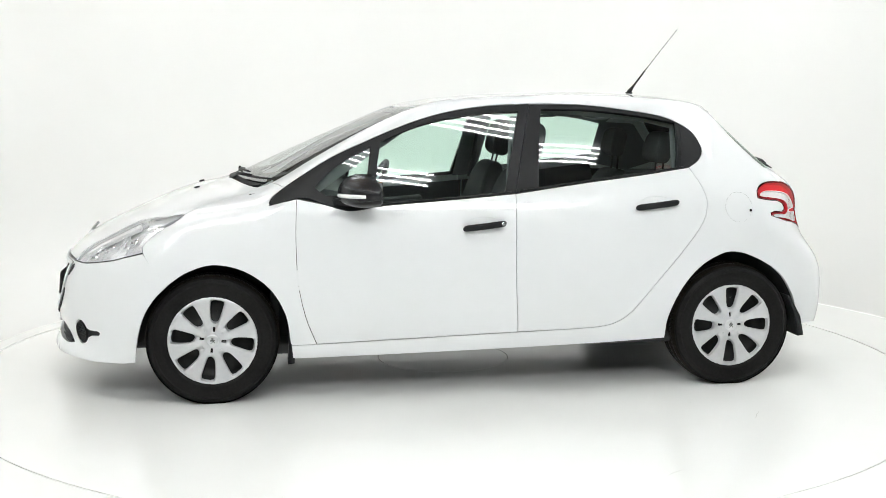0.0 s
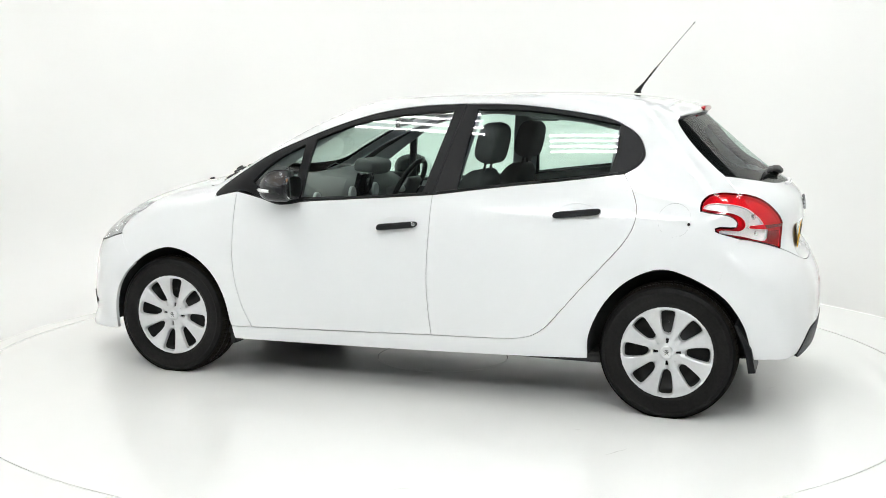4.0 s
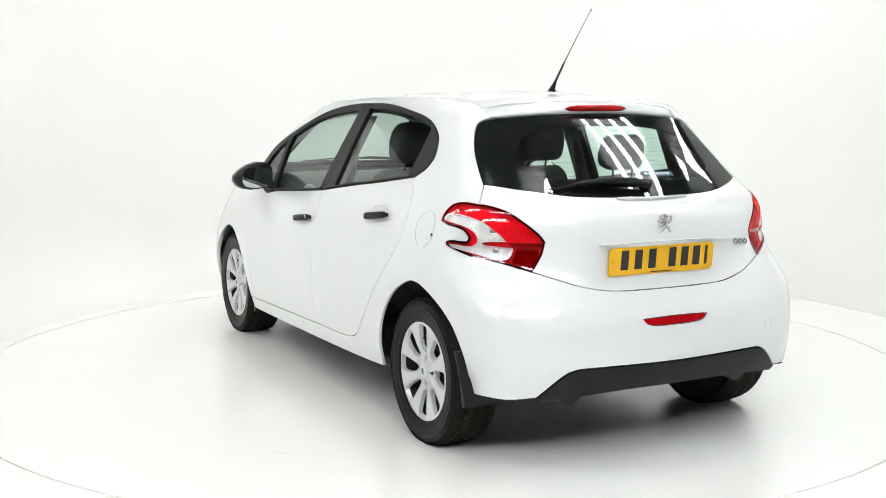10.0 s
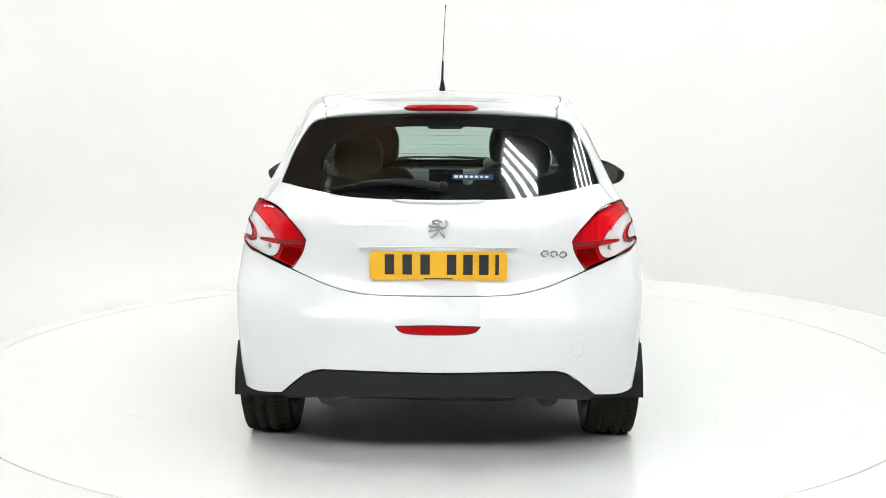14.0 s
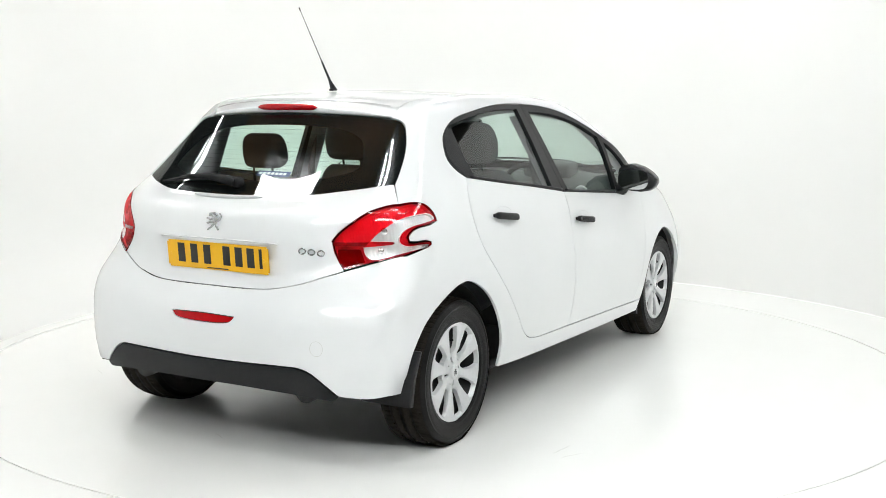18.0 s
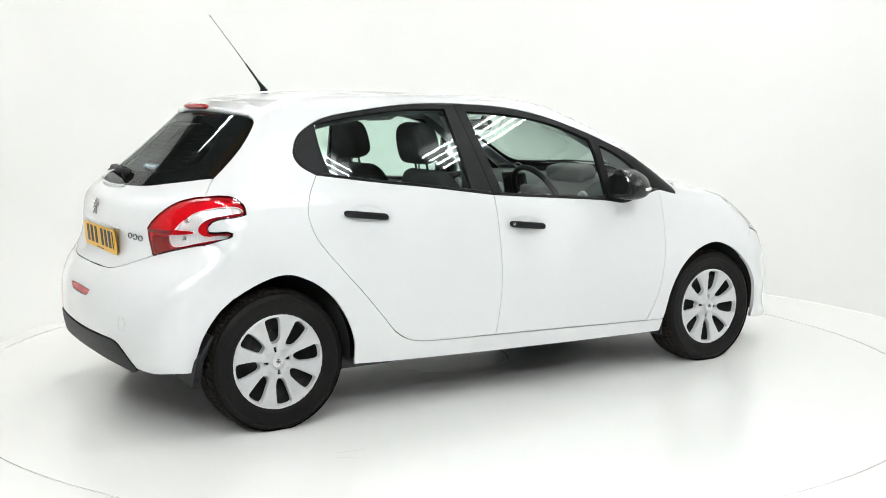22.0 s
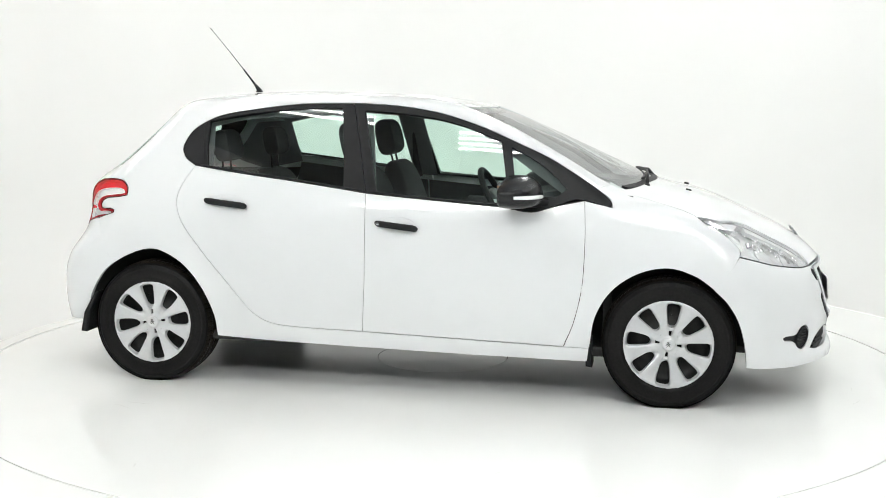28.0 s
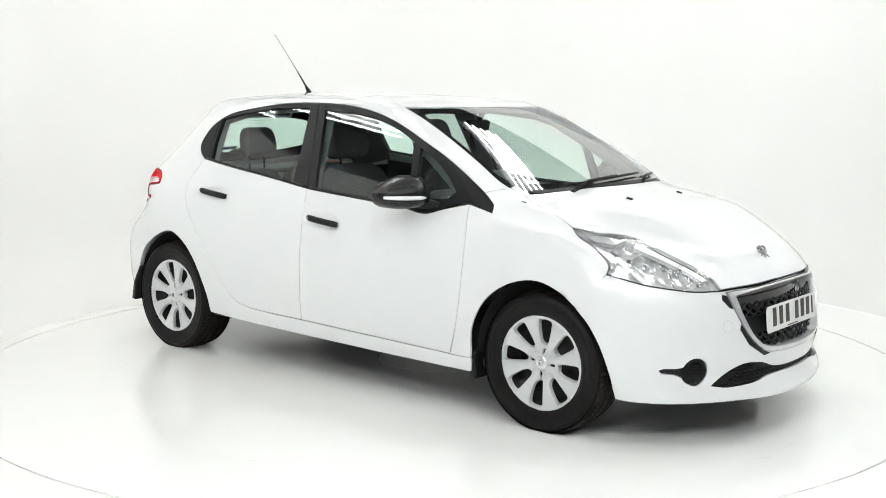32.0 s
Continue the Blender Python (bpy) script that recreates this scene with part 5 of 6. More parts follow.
# door mirrors
for side in (1, -1):
    door = doors[side][0]
    prof = []
    for s, w, up, down, off in ((0.0, 0.03, 0.03, 0.03, 0), (0.04, 0.100, 0.054, 0.046, 0.006), (0.16, 0.150, 0.076, 0.060, 0.012), (0.38, 0.172, 0.080, 0.068, 0.012), (0.62, 0.166, 0.064, 0.070, 0.002), (0.80, 0.140, 0.042, 0.062, -0.012), (0.91, 0.105, 0.024, 0.048, -0.024), (0.97, 0.068, 0.012, 0.032, -0.032), (1.0, 0.025, 0.004, 0.014, -0.036)):
        y = 0.800 + 0.238 * s
        ring = []
        for t in np.linspace(0, 2 * math.pi, 28, endpoint=False):
            c, n = math.cos(t), math.sin(t)
            dx = w * (0.62 * abs(c)**0.85 if c > 0 else -0.38 * abs(c)**0.22)
            ring.append([1.850 + off + dx - 0.02 * s, y, 0.990 + (up * n**1.1 if n > 0 else -down * abs(n)**0.6)])
        prof.append(np.array(ring))
    V, F = loft(prof)
    mirror = part("door_mirror", *flip(V, F, -side), M_SHELL, door, "black plastic door mirror")
    # mirror glass on the rear face
    rim = np.array([[1.850 - 0.066 - 0.012, 0.800 + 0.238 * (0.46 + 0.36 * np.sign(math.cos(t)) * abs(math.cos(t))**0.6), 0.988 + 0.054 * np.sign(math.sin(t)) * abs(math.sin(t))**0.7] for t in np.linspace(0, 2 * math.pi, 28, endpoint=False)])
    rim[:, 0] -= 0.002 + 0.05 * (rim[:, 1] - 0.90)
    V = np.vstack([rim, rim + (0.02, 0, 0)])
    F = [tuple(range(28))] + [(i, i + 28, (i + 1) % 28 + 28, (i + 1) % 28) for i in range(28)]
    part("mirror_glass", *flip(V, F, -side), M_MIRROR, mirror, "silvered mirror glass", smooth=False)
    # turn signal along the shell's lower front
    arc = []
    for s in np.linspace(0.30, 0.96, 16):
        y = 0.800 + 0.238 * s
        w = np.interp(s, [0, 0.04, 0.16, 0.38, 0.62, 0.80, 0.91, 0.97, 1], [0.03, 0.100, 0.150, 0.172, 0.168, 0.145, 0.112, 0.075, 0.03])
        off = np.interp(s, [0, 0.16, 0.38, 0.62, 0.80, 0.91, 0.97, 1], [0, 0.012, 0.012, 0.002, -0.012, -0.026, -0.036, -0.042])
        arc.append([1.850 + off - 0.02 * s + w * 0.60, y, 0.972 + 0.004 * s])
    V, F = tube(arc, np.interp(np.linspace(0, 1, 16), [0, 0.2, 0.8, 1], [0.004, 0.0095, 0.0095, 0.007]), 10)
    part("turn_signal", *flip(V, F, side), M_REFLECT, mirror, "clear side turn signal")
    rings = [np.array([[x + l * a, y, z + h * b] for a, b in ((1, 0.6), (0.4, 1), (-0.4, 1), (-1, 0.6), (-1, -0.6), (-0.4, -1), (0.4, -1), (1, -0.6))]) for x, y, z, l, h in ((1.895, 0.775, 0.935, 0.10, 0.022), (1.885, 0.81, 0.937, 0.088, 0.022), (1.865, 0.84, 0.945, 0.07, 0.022), (1.850, 0.87, 0.965, 0.05, 0.02))]
    V, F = loft(rings)
    part("mirror_foot", *flip(V, F, -side), M_BLACK, mirror)

# ---------------------------------------------------------------- wheels
HUB = 0.297  # the tyres sag under the load


def sag(V):
    """Flattened where the tyre meets the table, and a little wider there."""
    V = np.array(V)
    low = np.clip((0.02 - V[:, 2]) / 0.03, 0, 1)
    V[:, 1] += np.sign(V[:, 1] - 0.712) * 0.004 * low
    V[:, 2] = np.maximum(V[:, 2], 0.0012)
    return V


def wheel(x, side, spin):
    """Tyre, steel wheel and eight-window cover, built on the left and turned for the other side."""
    ob = new("wheel")
    ob.parent = car
    tagged(ob, "black tyre on a steel wheel with silver cover")
    R, W = 0.309, 0.095
    prof = [(0.190, -0.075), (0.200, -0.088), (0.212, -0.094), (0.218, -0.096), (0.221, -0.0970), (0.223, -0.0962), (0.235, -0.1005), (0.262, -0.1022), (0.268, -0.1016), (0.270, -0.1035), (0.274, -0.1032), (0.276, -0.1005), (0.287, -0.096), (0.299, -0.084)]
    tread = []
    for a, b in ((-0.082, -0.052), (-0.044, -0.006), (0.006, 0.044), (0.052, 0.082)):
        ra, rb = R - 0.9 * a * a - 0.001, R - 0.9 * b * b - 0.001
        tread += [(ra - 0.007, a - 0.001), (ra, a), (rb, b), (rb - 0.007, b + 0.001)]
    V, F = lathe(prof + tread[:2], 96)
    V2, F2 = lathe([tread[-2]] + tread[-1:] + [(r, -y) for r, y in prof[::-1]], 96)
    tyre_v, tyre_f = np.vstack([V, V2]), F + [tuple(i + len(V) for i in f) for f in F2]
    part("tyre", *flip(sag(tyre_v + (x, 0.712, HUB)), [f[::-1] for f in tyre_f], side), M_TYRE, ob, "black rubber tyre")
    # tread: four ribs cut by slanted sipes
    n = 480
    V, F = [], []
    ang = np.linspace(0, 2 * math.pi, n, endpoint=False)
    for k, (a, b) in enumerate(((-0.095, -0.052), (-0.044, -0.006), (0.006, 0.044), (0.052, 0.095))):
        ys = np.linspace(a, b, 4)
        for i, t in enumerate(ang):
            cut = 0.005 if i % 6 == (k % 2) * 3 else 0.0
            for j, y in enumerate(ys):
                edge = 0.0 if 0 < j < 3 else 0.0015
                r = R - 0.9 * y * y - (cut * (1.0 if abs(y) < 0.07 else 0.35) if (k in (0, 3) or j in (0, 3)) else 0) - edge
                tt = t + (y * 1.2 if k in (1, 2) else 0)
                V.append((r * math.cos(tt), y, r * math.sin(tt)))
        base = k * n * 4
        F += [(base + i * 4 + j, base + i * 4 + j + 1, base + ((i + 1) % n) * 4 + j + 1, base + ((i + 1) % n) * 4 + j) for i in range(n) for j in range(3)]
    part("tread", *flip(sag(np.array(V) + (x, 0.712, HUB)), [f[::-1] for f in F], side), M_TREAD, ob, "worn grey-brown tyre tread", smooth=False)
    V, F = lathe([(0.296, -0.085), (0.297, 0.0), (0.296, 0.085)], 96)
    part("groove_bed", *flip(sag(V + (x, 0.712, HUB)), [f[::-1] for f in F], side), M_TYRE, ob)
    # steel wheel and brake behind the cover
    V, F = lathe([(0.198, 0.080), (0.185, 0.050), (0.175, 0.02), (0.11, 0.025), (0.09, 0.045), (0.0, 0.045)], 48)
    part("steel_wheel", *flip(V + (x, 0.712, HUB), [f[::-1] for f in F], side), M_STEEL, ob, "black steel wheel")
    for k in range(4):
        a = 0.4 + k * math.pi / 2
        bm = bmesh.new()
        bmesh.ops.create_cone(bm, segments=6, radius1=0.012, radius2=0.011, depth=0.02, cap_ends=True, matrix=pose(x + 0.054 * math.cos(a), side * (0.712 + 0.055), HUB + 0.054 * math.sin(a), 90, 0, 0))
        bm_part("nut", bm, M_BRAKE, ob)
    V, F = lathe([(0.197, -0.06), (0.19, 0.0), (0.196, 0.075), (0.201, 0.080), (0.203, 0.090)], 64)
    part("rim", *flip(V + (x, 0.712, HUB), F, side), M_STEEL, ob)
    # cover
    def dish(q):
        r = np.hypot(q[:, 0], q[:, 1])
        a = np.arctan2(q[:, 1], q[:, 0]) - spin
        spoke = np.abs(((a / (2 * math.pi) * 8 + 0.5) % 1) - 0.5) * 2
        y = np.interp(r, [0, 0.028, 0.036, 0.060, 0.10, 0.165, 0.196, 0.206, 0.2135], [0.084, 0.084, 0.078, 0.076, 0.084, 0.093, 0.094, 0.091, 0.080])
        y = y - 0.011 * np.clip((0.200 - r) / 0.02, 0, 1) * np.clip((r - 0.050) / 0.03, 0, 1) * np.clip((spoke - 0.38) / 0.35, 0, 1)
        return np.stack([q[:, 0], y, q[:, 1]], -1)

    circle2 = lambda r, m=96: np.stack([r * np.cos(np.linspace(0, 2 * math.pi, m, endpoint=False)), r * np.sin(np.linspace(0, 2 * math.pi, m, endpoint=False))], -1)
    holes = []
    for k in range(8):
        a0 = spin + (k + 0.5) * math.pi / 4
        one = ((0.077, 0.005), (0.081, 0.013), (0.092, 0.0190), (0.120, 0.0250), (0.150, 0.0310), (0.178, 0.0355), (0.190, 0.0325), (0.1955, 0.016))
        other = ((0.077, 0.005), (0.085, 0.018), (0.100, 0.0255), (0.120, 0.0290), (0.150, 0.0325), (0.178, 0.0340), (0.190, 0.0305), (0.1955, 0.014))
        loop = list(one) + [(r, -h) for r, h in other[::-1]]
        holes.append(np.array([[r * math.cos(a0) - h * math.sin(a0), r * math.sin(a0) + h * math.cos(a0)] for r, h in loop]))
    for k in range(4):
        a0 = spin + math.radians(67.5) + k * math.pi / 2
        loop = [(r, h) for r, h in ((0.038, 0.005), (0.062, 0.0075))] + [(r, -h) for r, h in ((0.062, 0.0075), (0.038, 0.005))]
        holes.append(np.array([[r * math.cos(a0) - h * math.sin(a0), r * math.sin(a0) + h * math.cos(a0)] for r, h in loop]))
    q, fs, rings = fill([circle2(0.2135)] + holes, 0.0085)
    P = dish(q)
    V, F, nn = [P], [tuple(f)[::-1] for f in fs], len(P)
    for k, rr in enumerate(rings):
        m = len(rr)
        low = P[rr].copy()
        c = low.mean(0)
        low[:, 1] -= (0.017 if k < 9 else 0.008) if k else 0.012
        if k:
            low[:, [0, 2]] = c[[0, 2]] + (low[:, [0, 2]] - c[[0, 2]]) * 0.88
        V += [P[rr], low]
        quad = [(nn + i, nn + (i + 1) % m, nn + m + (i + 1) % m, nn + m + i) for i in range(m)]
        ccw = area(q[rr]) > 0
        F += quad if ccw == (k == 0) else [f[::-1] for f in quad]
        nn += 2 * m
    Vc = np.vstack(V) + (x, 0.712, HUB)
    cover = part("wheel_cover", *flip(Vc, F, side), M_COVER, ob, "silver eight-window wheel cover")
    bm = bmesh.new()
    bm.from_mesh(cover.data)
    bmesh.ops.remove_doubles(bm, verts=bm.verts, dist=0.0001)
    bm.to_mesh(cover.data)
    bm.free()
    cover.data.set_sharp_from_angle(angle=0.5)
    V, F = lathe([(0.0, 0.0905), (0.022, 0.0895), (0.029, 0.087), (0.031, 0.076)], 32)
    cap = part("centre_cap", *flip(V + (x, 0.712, HUB), [f[::-1] for f in F], side), M_SATIN, cover, "satin centre cap")
    emblem("cap_emblem", (x, side * (0.712 + 0.0905), HUB), (-side, 0, 0), (0, 0, 1), 0.026, cap)
    for k in range(4):
        a = spin + k * math.pi / 2 + math.radians(22.5)
        bm = bmesh.new()
        bmesh.ops.create_uvsphere(bm, u_segments=8, v_segments=6, radius=0.0035, matrix=pose(x + 0.055 * math.cos(a), side * (0.712 + 0.0835), HUB + 0.055 * math.sin(a)))
        bm_part("stud", bm, M_GREY, cover)
    V, F = tube([(x + 0.135 * math.cos(spin + 1.2), 0.712 + 0.06, HUB + 0.135 * math.sin(spin + 1.2)), (x + 0.140 * math.cos(spin + 1.2), 0.712 + 0.09, HUB + 0.140 * math.sin(spin + 1.2))], 0.004, 8)
    part("valve", *flip(V, F, side), M_BLACK, ob)
    return ob


for x, side, spin in ((0.0, 1, 0.393), (2.538, 1, 0.532), (0.0, -1, 0.532), (2.538, -1, 0.27)):
    wheel(x, side, spin)

# ---------------------------------------------------------------- underside: arch liners, floor pan, axle and silencer
for x, r, side in ((0.0, 0.36, 1), (2.538, 0.36, 1), (0.0, 0.36, -1), (2.538, 0.36, -1)):
    V, F = [], []
    arc = np.linspace(-0.14, math.pi + 0.14, 40)
    for y in (0.762 if x < 1 else 0.775, 0.56):
        for a in arc:
            V.append((x + r * math.cos(a), y, 0.30 + r * 1.0 * math.sin(a)))
    m = len(arc)
    F = [(i, i + 1, m + i + 1, m + i) for i in range(m - 1)]
    k = len(V)
    V.append((x, 0.56, 0.30))
    F += [(m + i, m + i + 1, k) for i in range(m - 1)]
    part("arch_liner", *flip(np.array(V), F, side), M_DARK, car, "black felt wheel arch liner")
bm_part("floor_pan", block((2.10, 1.50, 0.05), (1.27, 0, 0.235), bevel=0.02), M_DARK, car, "black underbody")
bm_part("floor_pan", block((0.62, 1.05, 0.05), (2.62, 0, 0.235), bevel=0.02), M_DARK, car, "black underbody")
bm_part("floor_pan", block((0.50, 1.05, 0.05), (-0.16, 0, 0.29), bevel=0.02), M_DARK, car, "black underbody")
bm_part("rear_axle", block((0.09, 1.20, 0.08), (0.08, 0, 0.27), bevel=0.02), M_DARK, car)
V, F = tube([(-0.30, 0.42, 0.285), (-0.34, 0.0, 0.285), (-0.34, -0.30, 0.285)], 0.075, 20)
part("silencer", V, F, M_STEEL, car, "dark exhaust silencer")
for s in (1, -1):
    V, F = tube([(-0.45, s * 0.42, 0.285), (-0.52, s * 0.42, 0.280)], 0.045, 16)
    part("tow_hook_cover", V, F, M_DARK, car)

# ---------------------------------------------------------------- inside the car
def seat_shape(width, height, thick, top=0.72, lean=0):
    """A cushion or backrest: rounded, with raised side bolsters; stands on z = 0, faces +x."""
    rings = []
    for s in (1 - np.cos(np.linspace(0, math.pi, 17))) / 2:
        w = width / 2 * (1 - (1 - top) * max(0, (s - 0.45) / 0.55)**1.6)
        e = math.sqrt(max(0.0, 1 - abs(2 * s - 1)**5)) * 0.9 + 0.1
        ring = []
        for t in np.linspace(0, 2 * math.pi, 32, endpoint=False):
            c, n = math.cos(t), math.sin(t)
            y = w * np.sign(n) * abs(n)**0.55 * (0.62 + 0.38 * e)
            bolster = 0.035 * (abs(y) / w)**4 if c > 0 else 0
            x = thick / 2 * np.sign(c) * abs(c)**0.6 * e + bolster
            ring.append([x, y, height * s])
        rings.append(np.array(ring))
    return loft(rings)


def place(V, at, tilt=0.0):
    """Turned by tilt degrees back round y, then moved."""
    c, s = math.cos(radians(tilt)), math.sin(radians(tilt))
    V = np.asarray(V)
    return np.stack([V[:, 0] * c - V[:, 2] * s, V[:, 1], V[:, 0] * s + V[:, 2] * c], -1) + np.array(at)


def front_seat(y):
    ob = tagged(new("front_seat"), "charcoal fabric front seat with headrest")
    ob.parent = car
    V, F = seat_shape(0.50, 0.585, 0.13, 0.80)
    part("backrest", place(V, (1.14, y, 0.50), 16), F, M_FABRIC, ob)
    V, F = seat_shape(0.50, 0.50, 0.13, 0.92)
    part("cushion", place(V, (1.11, y, 0.50), -80), F, M_FABRIC2, ob)
    V, F = seat_shape(0.265, 0.205, 0.105, 0.74)
    rest = part("headrest", place(V, (0.955, y, 1.095), 13), F, M_FABRIC, ob, "dark headrest on two posts")
    for s in (-1, 1):
        P, G = tube([(0.985, y + s * 0.055, 1.02), (0.945, y + s * 0.055, 1.17)], 0.006, 8)
        part("post", P, G, M_STEEL, rest)
    bm_part("rail", block((0.45, 0.40, 0.14), (1.31, y, 0.33), bevel=0.02), M_DARK, ob)
    return ob


for y in (0.36, -0.36):
    front_seat(y)
bench = tagged(new("rear_bench"), "charcoal fabric rear bench seat with raised headrests")
bench.parent = car
for y, w in ((0.20, 0.80), (-0.42, 0.40)):
    V, F = seat_shape(w, 0.54, 0.14, 0.92)
    part("backrest", place(V, (0.40, y, 0.50), 20), F, M_FABRIC, bench)
V, F = seat_shape(1.26, 0.48, 0.15, 0.95)
part("cushion", place(V, (0.42, 0, 0.48), -82), F, M_FABRIC2, bench)
for y in (0.37, -0.37):
    V, F = seat_shape(0.215, 0.165, 0.085, 0.80)
    rest = part("headrest", place(V, (0.255, y, 1.085), 12), F, M_FABRIC, bench, "raised dark headrest on two posts")
    for k in (-1, 1):
        V, F = tube([(0.245, y + k * 0.055, 0.98), (0.235, y + k * 0.055, 1.14)], 0.0055, 8)
        part("post", V, F, M_STEEL, rest)
# parcel shelf and boot sides
bm_part("parcel_shelf", block((0.46, 1.10, 0.025), (-0.10, 0, 0.985), bevel=0.008), M_DASH, car, "dark carpeted parcel shelf")
bm_part("boot_floor", block((0.55, 1.0, 0.03), (-0.2, 0, 0.45), bevel=0.005), M_DASH, car)
# dashboard
rings = []
for y in np.linspace(-0.68, 0.68, 25):
    hump = 0.045 * math.exp(-((y + 0.37) / 0.17)**4)
    rings.append(np.array([[2.36, y, 0.80], [2.36, y, 0.965], [2.20, y, 0.985], [2.02, y, 0.985 + hump * 0.8], [1.90, y, 0.965 + hump], [1.82, y, 0.92 + 0.4 * hump], [1.80, y, 0.84], [1.86, y, 0.72], [1.95, y, 0.60], [2.30, y, 0.60]]))
V, F = loft(rings)
dash = part("dashboard", V, [f[::-1] for f in F], M_DASH, car, "dark grey moulded dashboard")
bm_part("centre_screen", block((0.03, 0.20, 0.13), (1.80, 0.0, 0.945), (0, -14, 0), 0.008), M_GLOSS, dash, "gloss black centre screen")
bm_part("binnacle", block((0.13, 0.30, 0.085), (1.90, -0.37, 1.022), (0, -10, 0), 0.03), M_DASH, dash, "raised instrument cowl")
for y in (-0.60, -0.16, 0.16, 0.60):
    V, F = lathe([(0.0, 0.0), (0.03, 0.0), (0.036, 0.004), (0.040, 0.0), (0.042, -0.01)], 24)
    part("air_vent", V[:, [1, 0, 2]] * (-1, 1, 1) + (1.795, y, 0.90), [f[::-1] for f in F], M_SATIN, dash, "round vent with satin ring")
bm_part("console", block((0.75, 0.22, 0.30), (1.55, 0, 0.48), (0, -6, 0), 0.03), M_DASH, car, "centre console")
V, F = tube([(1.62, 0, 0.62), (1.60, 0, 0.76)], [0.02, 0.012], 12)
gear = part("gear_lever", V, F, M_DASH, car)
bm = bmesh.new()
bmesh.ops.create_uvsphere(bm, u_segments=16, v_segments=10, radius=0.026, matrix=pose(1.598, 0, 0.775))
bm_part("knob", bm, M_SATIN, gear)
# steering wheel on the right
c = np.array([1.68, -0.37, 0.90])
tiltm = pose(*c, 0, 62, 0)
ring = [np.array(tiltm @ Vector((0.178 * math.cos(a), 0.178 * math.sin(a), 0))) for a in np.linspace(0, 2 * math.pi, 49)]
V, F = tube(ring, 0.0155, 10, False)
steer = part("steering_wheel", V, F, M_TRIM, car, "dark leather steering wheel")
bm = block((0.15, 0.19, 0.05), (0, 0, -0.01), bevel=0.022)
bmesh.ops.transform(bm, matrix=tiltm, verts=bm.verts)
bm_part("hub", bm, M_DASH, steer)
for a in (math.pi / 2, -math.pi / 2, 0.0):
    V, F = tube([np.array(tiltm @ Vector((r * math.cos(a), r * math.sin(a), 0))) for r in (0.06, 0.17)], [0.024, 0.015], 10)
    part("spoke", V, F, M_SATIN if a else M_DASH, steer)
V, F = tube([np.array(tiltm @ Vector((0, 0, 0))), (1.95, -0.37, 0.80)], 0.04, 12)
part("column", V, F, M_DASH, steer)
# inner mirror
V, F = tube([(1.60, 0, 1.345), (1.575, 0, 1.30)], [0.018, 0.012], 10)
im = part("inner_mirror", V, F, M_BLACK, car, "black interior mirror")
bm_part("shell", block((0.03, 0.20, 0.058), (1.56, 0, 1.275), (0, 8, 0), 0.014), M_BLACK, im)
bm_part("mirror_glass", block((0.002, 0.186, 0.048), (1.5435, 0, 1.277), (0, 8, 0), 0), M_MIRROR, im)
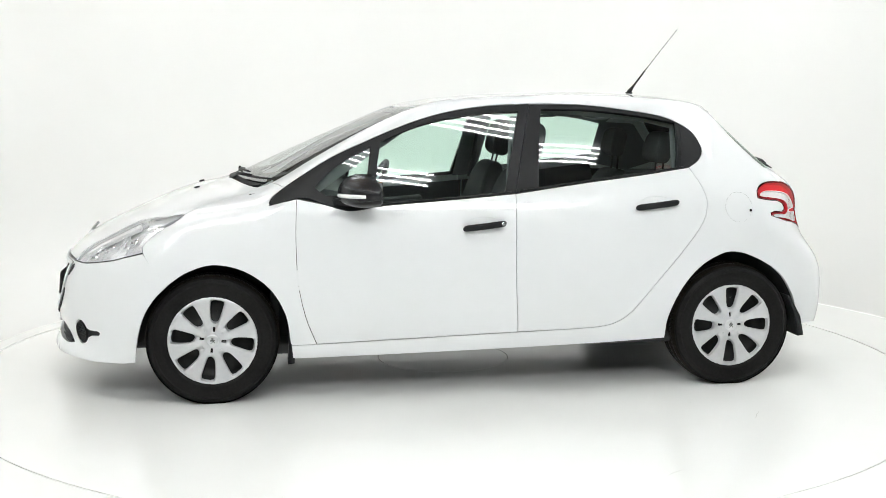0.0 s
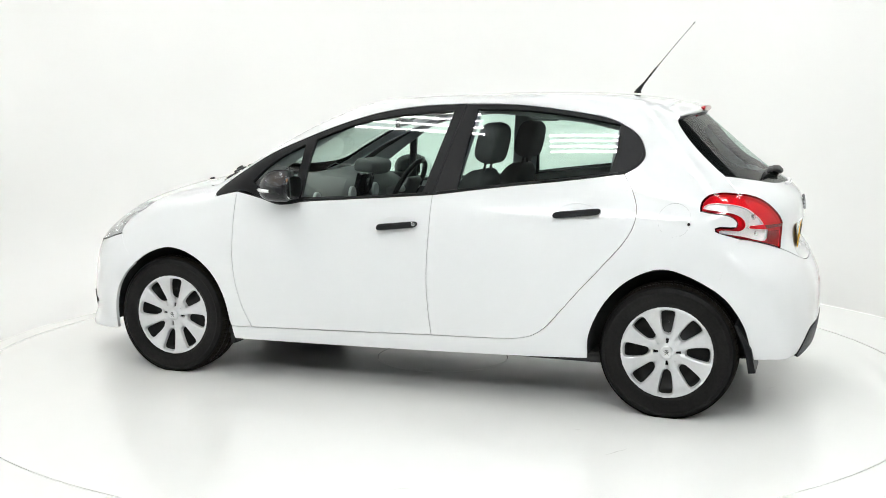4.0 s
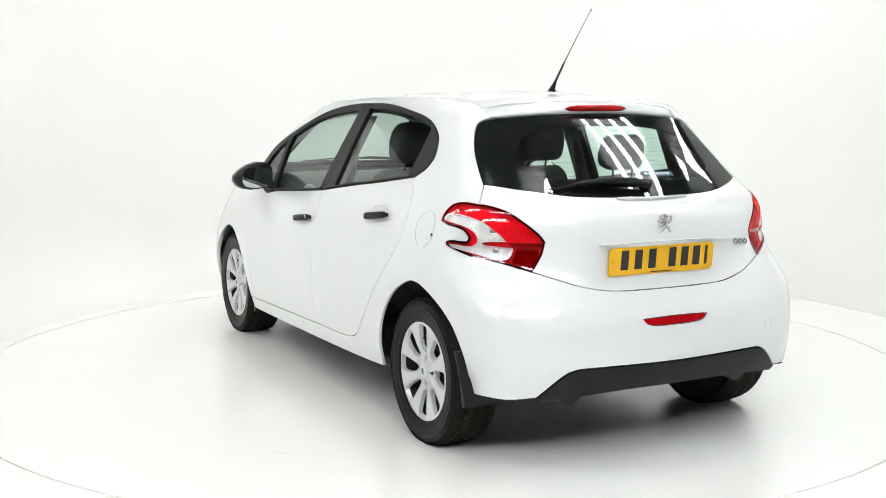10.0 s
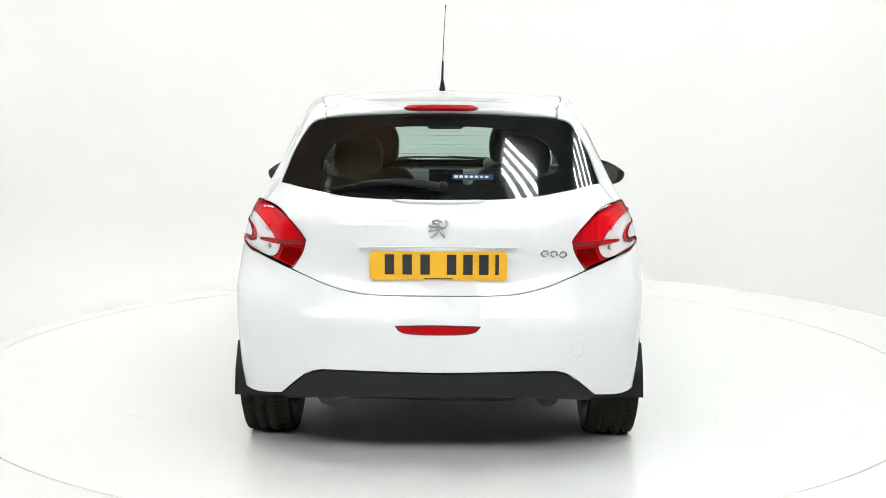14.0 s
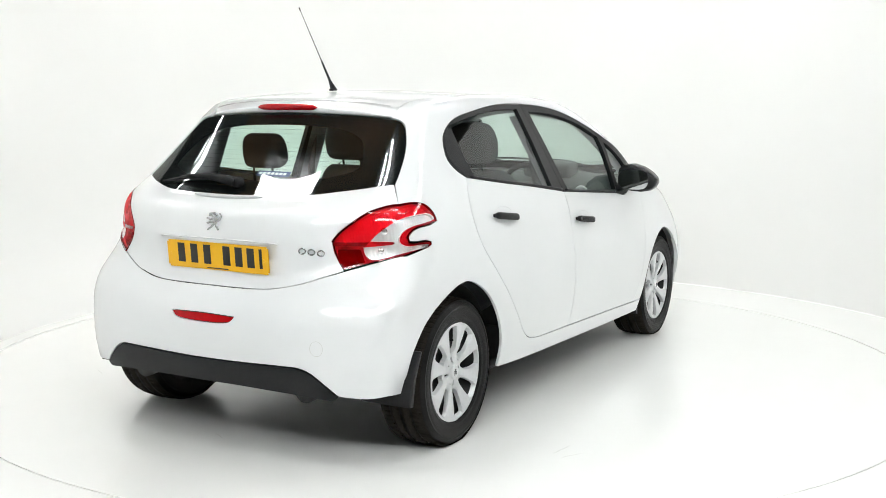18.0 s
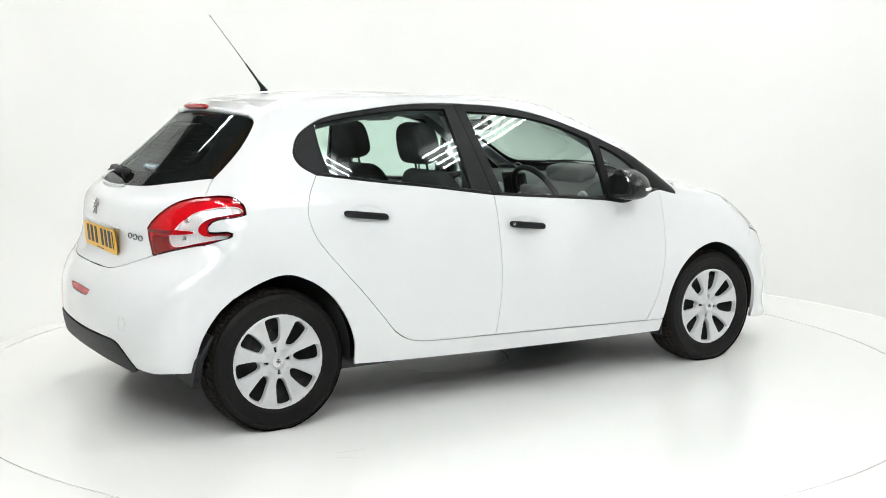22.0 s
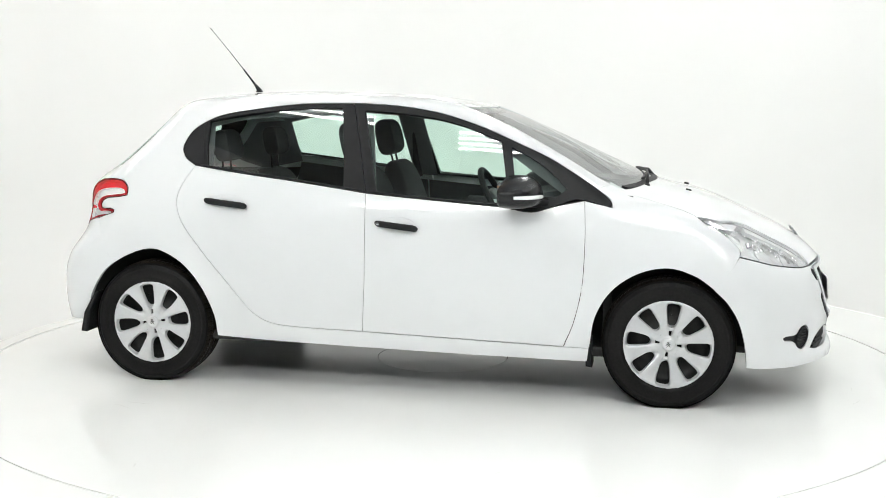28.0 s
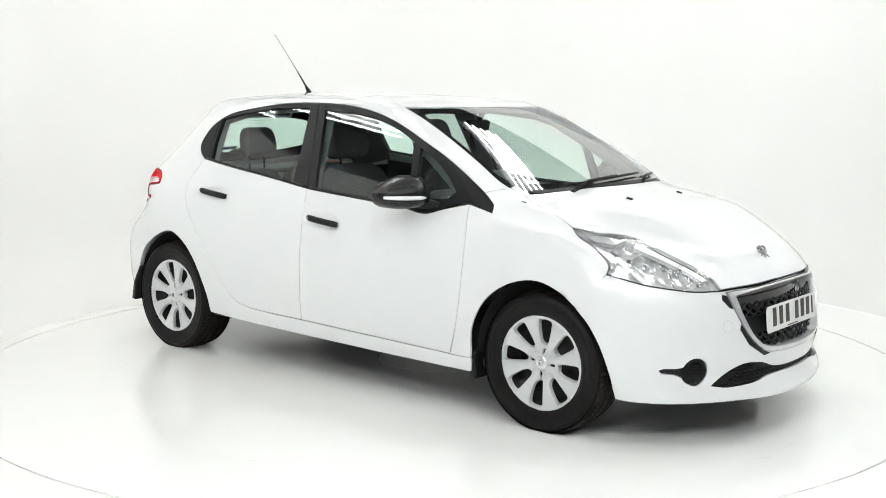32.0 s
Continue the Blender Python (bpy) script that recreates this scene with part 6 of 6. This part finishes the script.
# lining of the roof, pillars and doors
V, F, N = sheet(TOP_VIEW, [flow("1.44,0,1.39 1.42,0.42,1.37! 1.1,0.50,1.40 0.6,0.50,1.40 0.2,0.48,1.38 0.06,0.44,1.36! 0.03,0,1.36", half=True)], 0.08, 0, sink=0.045, depth=0)
part("headlining", V, [f[::-1] for f in F], M_LINING, car, "pale grey headlining", -N)
for side in (1, -1):
    def lining(name, outline, mat, sink, label=""):
        V, F, N = sheet(SIDE_VIEW, [flow(on_side(outline))], 0.05, 0, sink=sink, depth=0.0, side=side)
        V2, F2 = np.vstack([V, V]), list(F) + [tuple(i + len(V) for i in f)[::-1] for f in F]
        part(name, V2, F2, mat, car, label, np.vstack([N, -N]))

    lining("door_lining", "2.12,0.925! 1.70,0.900 1.10,0.955! 1.10,0.30! 2.05,0.28!", M_DASH, 0.075, "dark grey door lining")
    lining("door_lining", "1.09,0.955! 0.75,1.000 0.30,1.060! 0.24,0.80 0.55,0.40 1.09,0.30!", M_DASH, 0.075, "dark grey door lining")
    lining("pillar_trim", "1.09,1.35! 0.94,1.35! 1.01,0.98! 1.15,0.97!", M_PILLAR, 0.05, "grey centre pillar trim")
    lining("pillar_trim", "2.16,1.00! 1.60,1.325! 1.50,1.355! 1.60,1.285! 2.05,0.98!", M_PILLAR, 0.04, "grey front pillar trim")
    lining("pillar_trim", "0.27,1.30! 0.30,1.05! 0.05,1.00! -0.12,1.08 -0.02,1.20 0.05,1.29!", M_PILLAR, 0.045, "grey rear pillar trim")
    lining("roof_rail_trim", "1.60,1.345! 1.0,1.40 0.45,1.36 0.22,1.31! 0.25,1.285! 0.45,1.325 1.0,1.362 1.58,1.31!", M_LINING, 0.045)
    lining("boot_side", "0.30,1.02! 0.10,0.70! -0.15,0.70! -0.33,0.80 -0.26,0.98!", M_DARK, 0.06)
    # grab handle, belt and armrest
    V, F = tube([(1.02, side * 0.62, 1.27), (1.03, side * 0.67, 1.05), (1.05, side * 0.69, 0.95)], [0.004, 0.020, 0.020], 6)
    part("seat_belt", V, F, M_FABRIC, car)
    bm_part("armrest", block((0.42, 0.07, 0.05), (1.55, side * 0.72, 0.80), (0, 4, 0), 0.02), M_DASH, car)
    V, F = tube([(0.55, side * 0.54, 1.335), (0.58, side * 0.525, 1.315), (0.70, side * 0.525, 1.318), (0.73, side * 0.54, 1.34)], 0.007, 8)
    part("grab_handle", V, F, M_PILLAR, car)
# bulkheads that close the shell behind bumpers and lamps
bm_part("engine_block", block((0.62, 1.10, 0.36), (2.70, 0, 0.50), bevel=0.03), M_DARK, car, "dark engine bay")
bm_part("firewall", block((0.04, 1.30, 0.62), (2.25, 0, 0.60), bevel=0.01), M_DARK, car)
bm_part("crash_beam", block((0.10, 1.05, 0.16), (3.05, 0, 0.45), bevel=0.02), M_DARK, car)
bm_part("rear_beam", block((0.10, 1.0, 0.30), (-0.40, 0, 0.47), bevel=0.02), M_DARK, car)


# ---------------------------------------------------------------- the turntable turns, and the car with it
def motions():
    steps = [k * 0.2 for k in range(161)]
    for ob in (car, turntable):
        walk(ob, [(t, pose(0, 0, 0, 0, 0, 189.39 - 7.157 * t)) for t in steps])


motions()
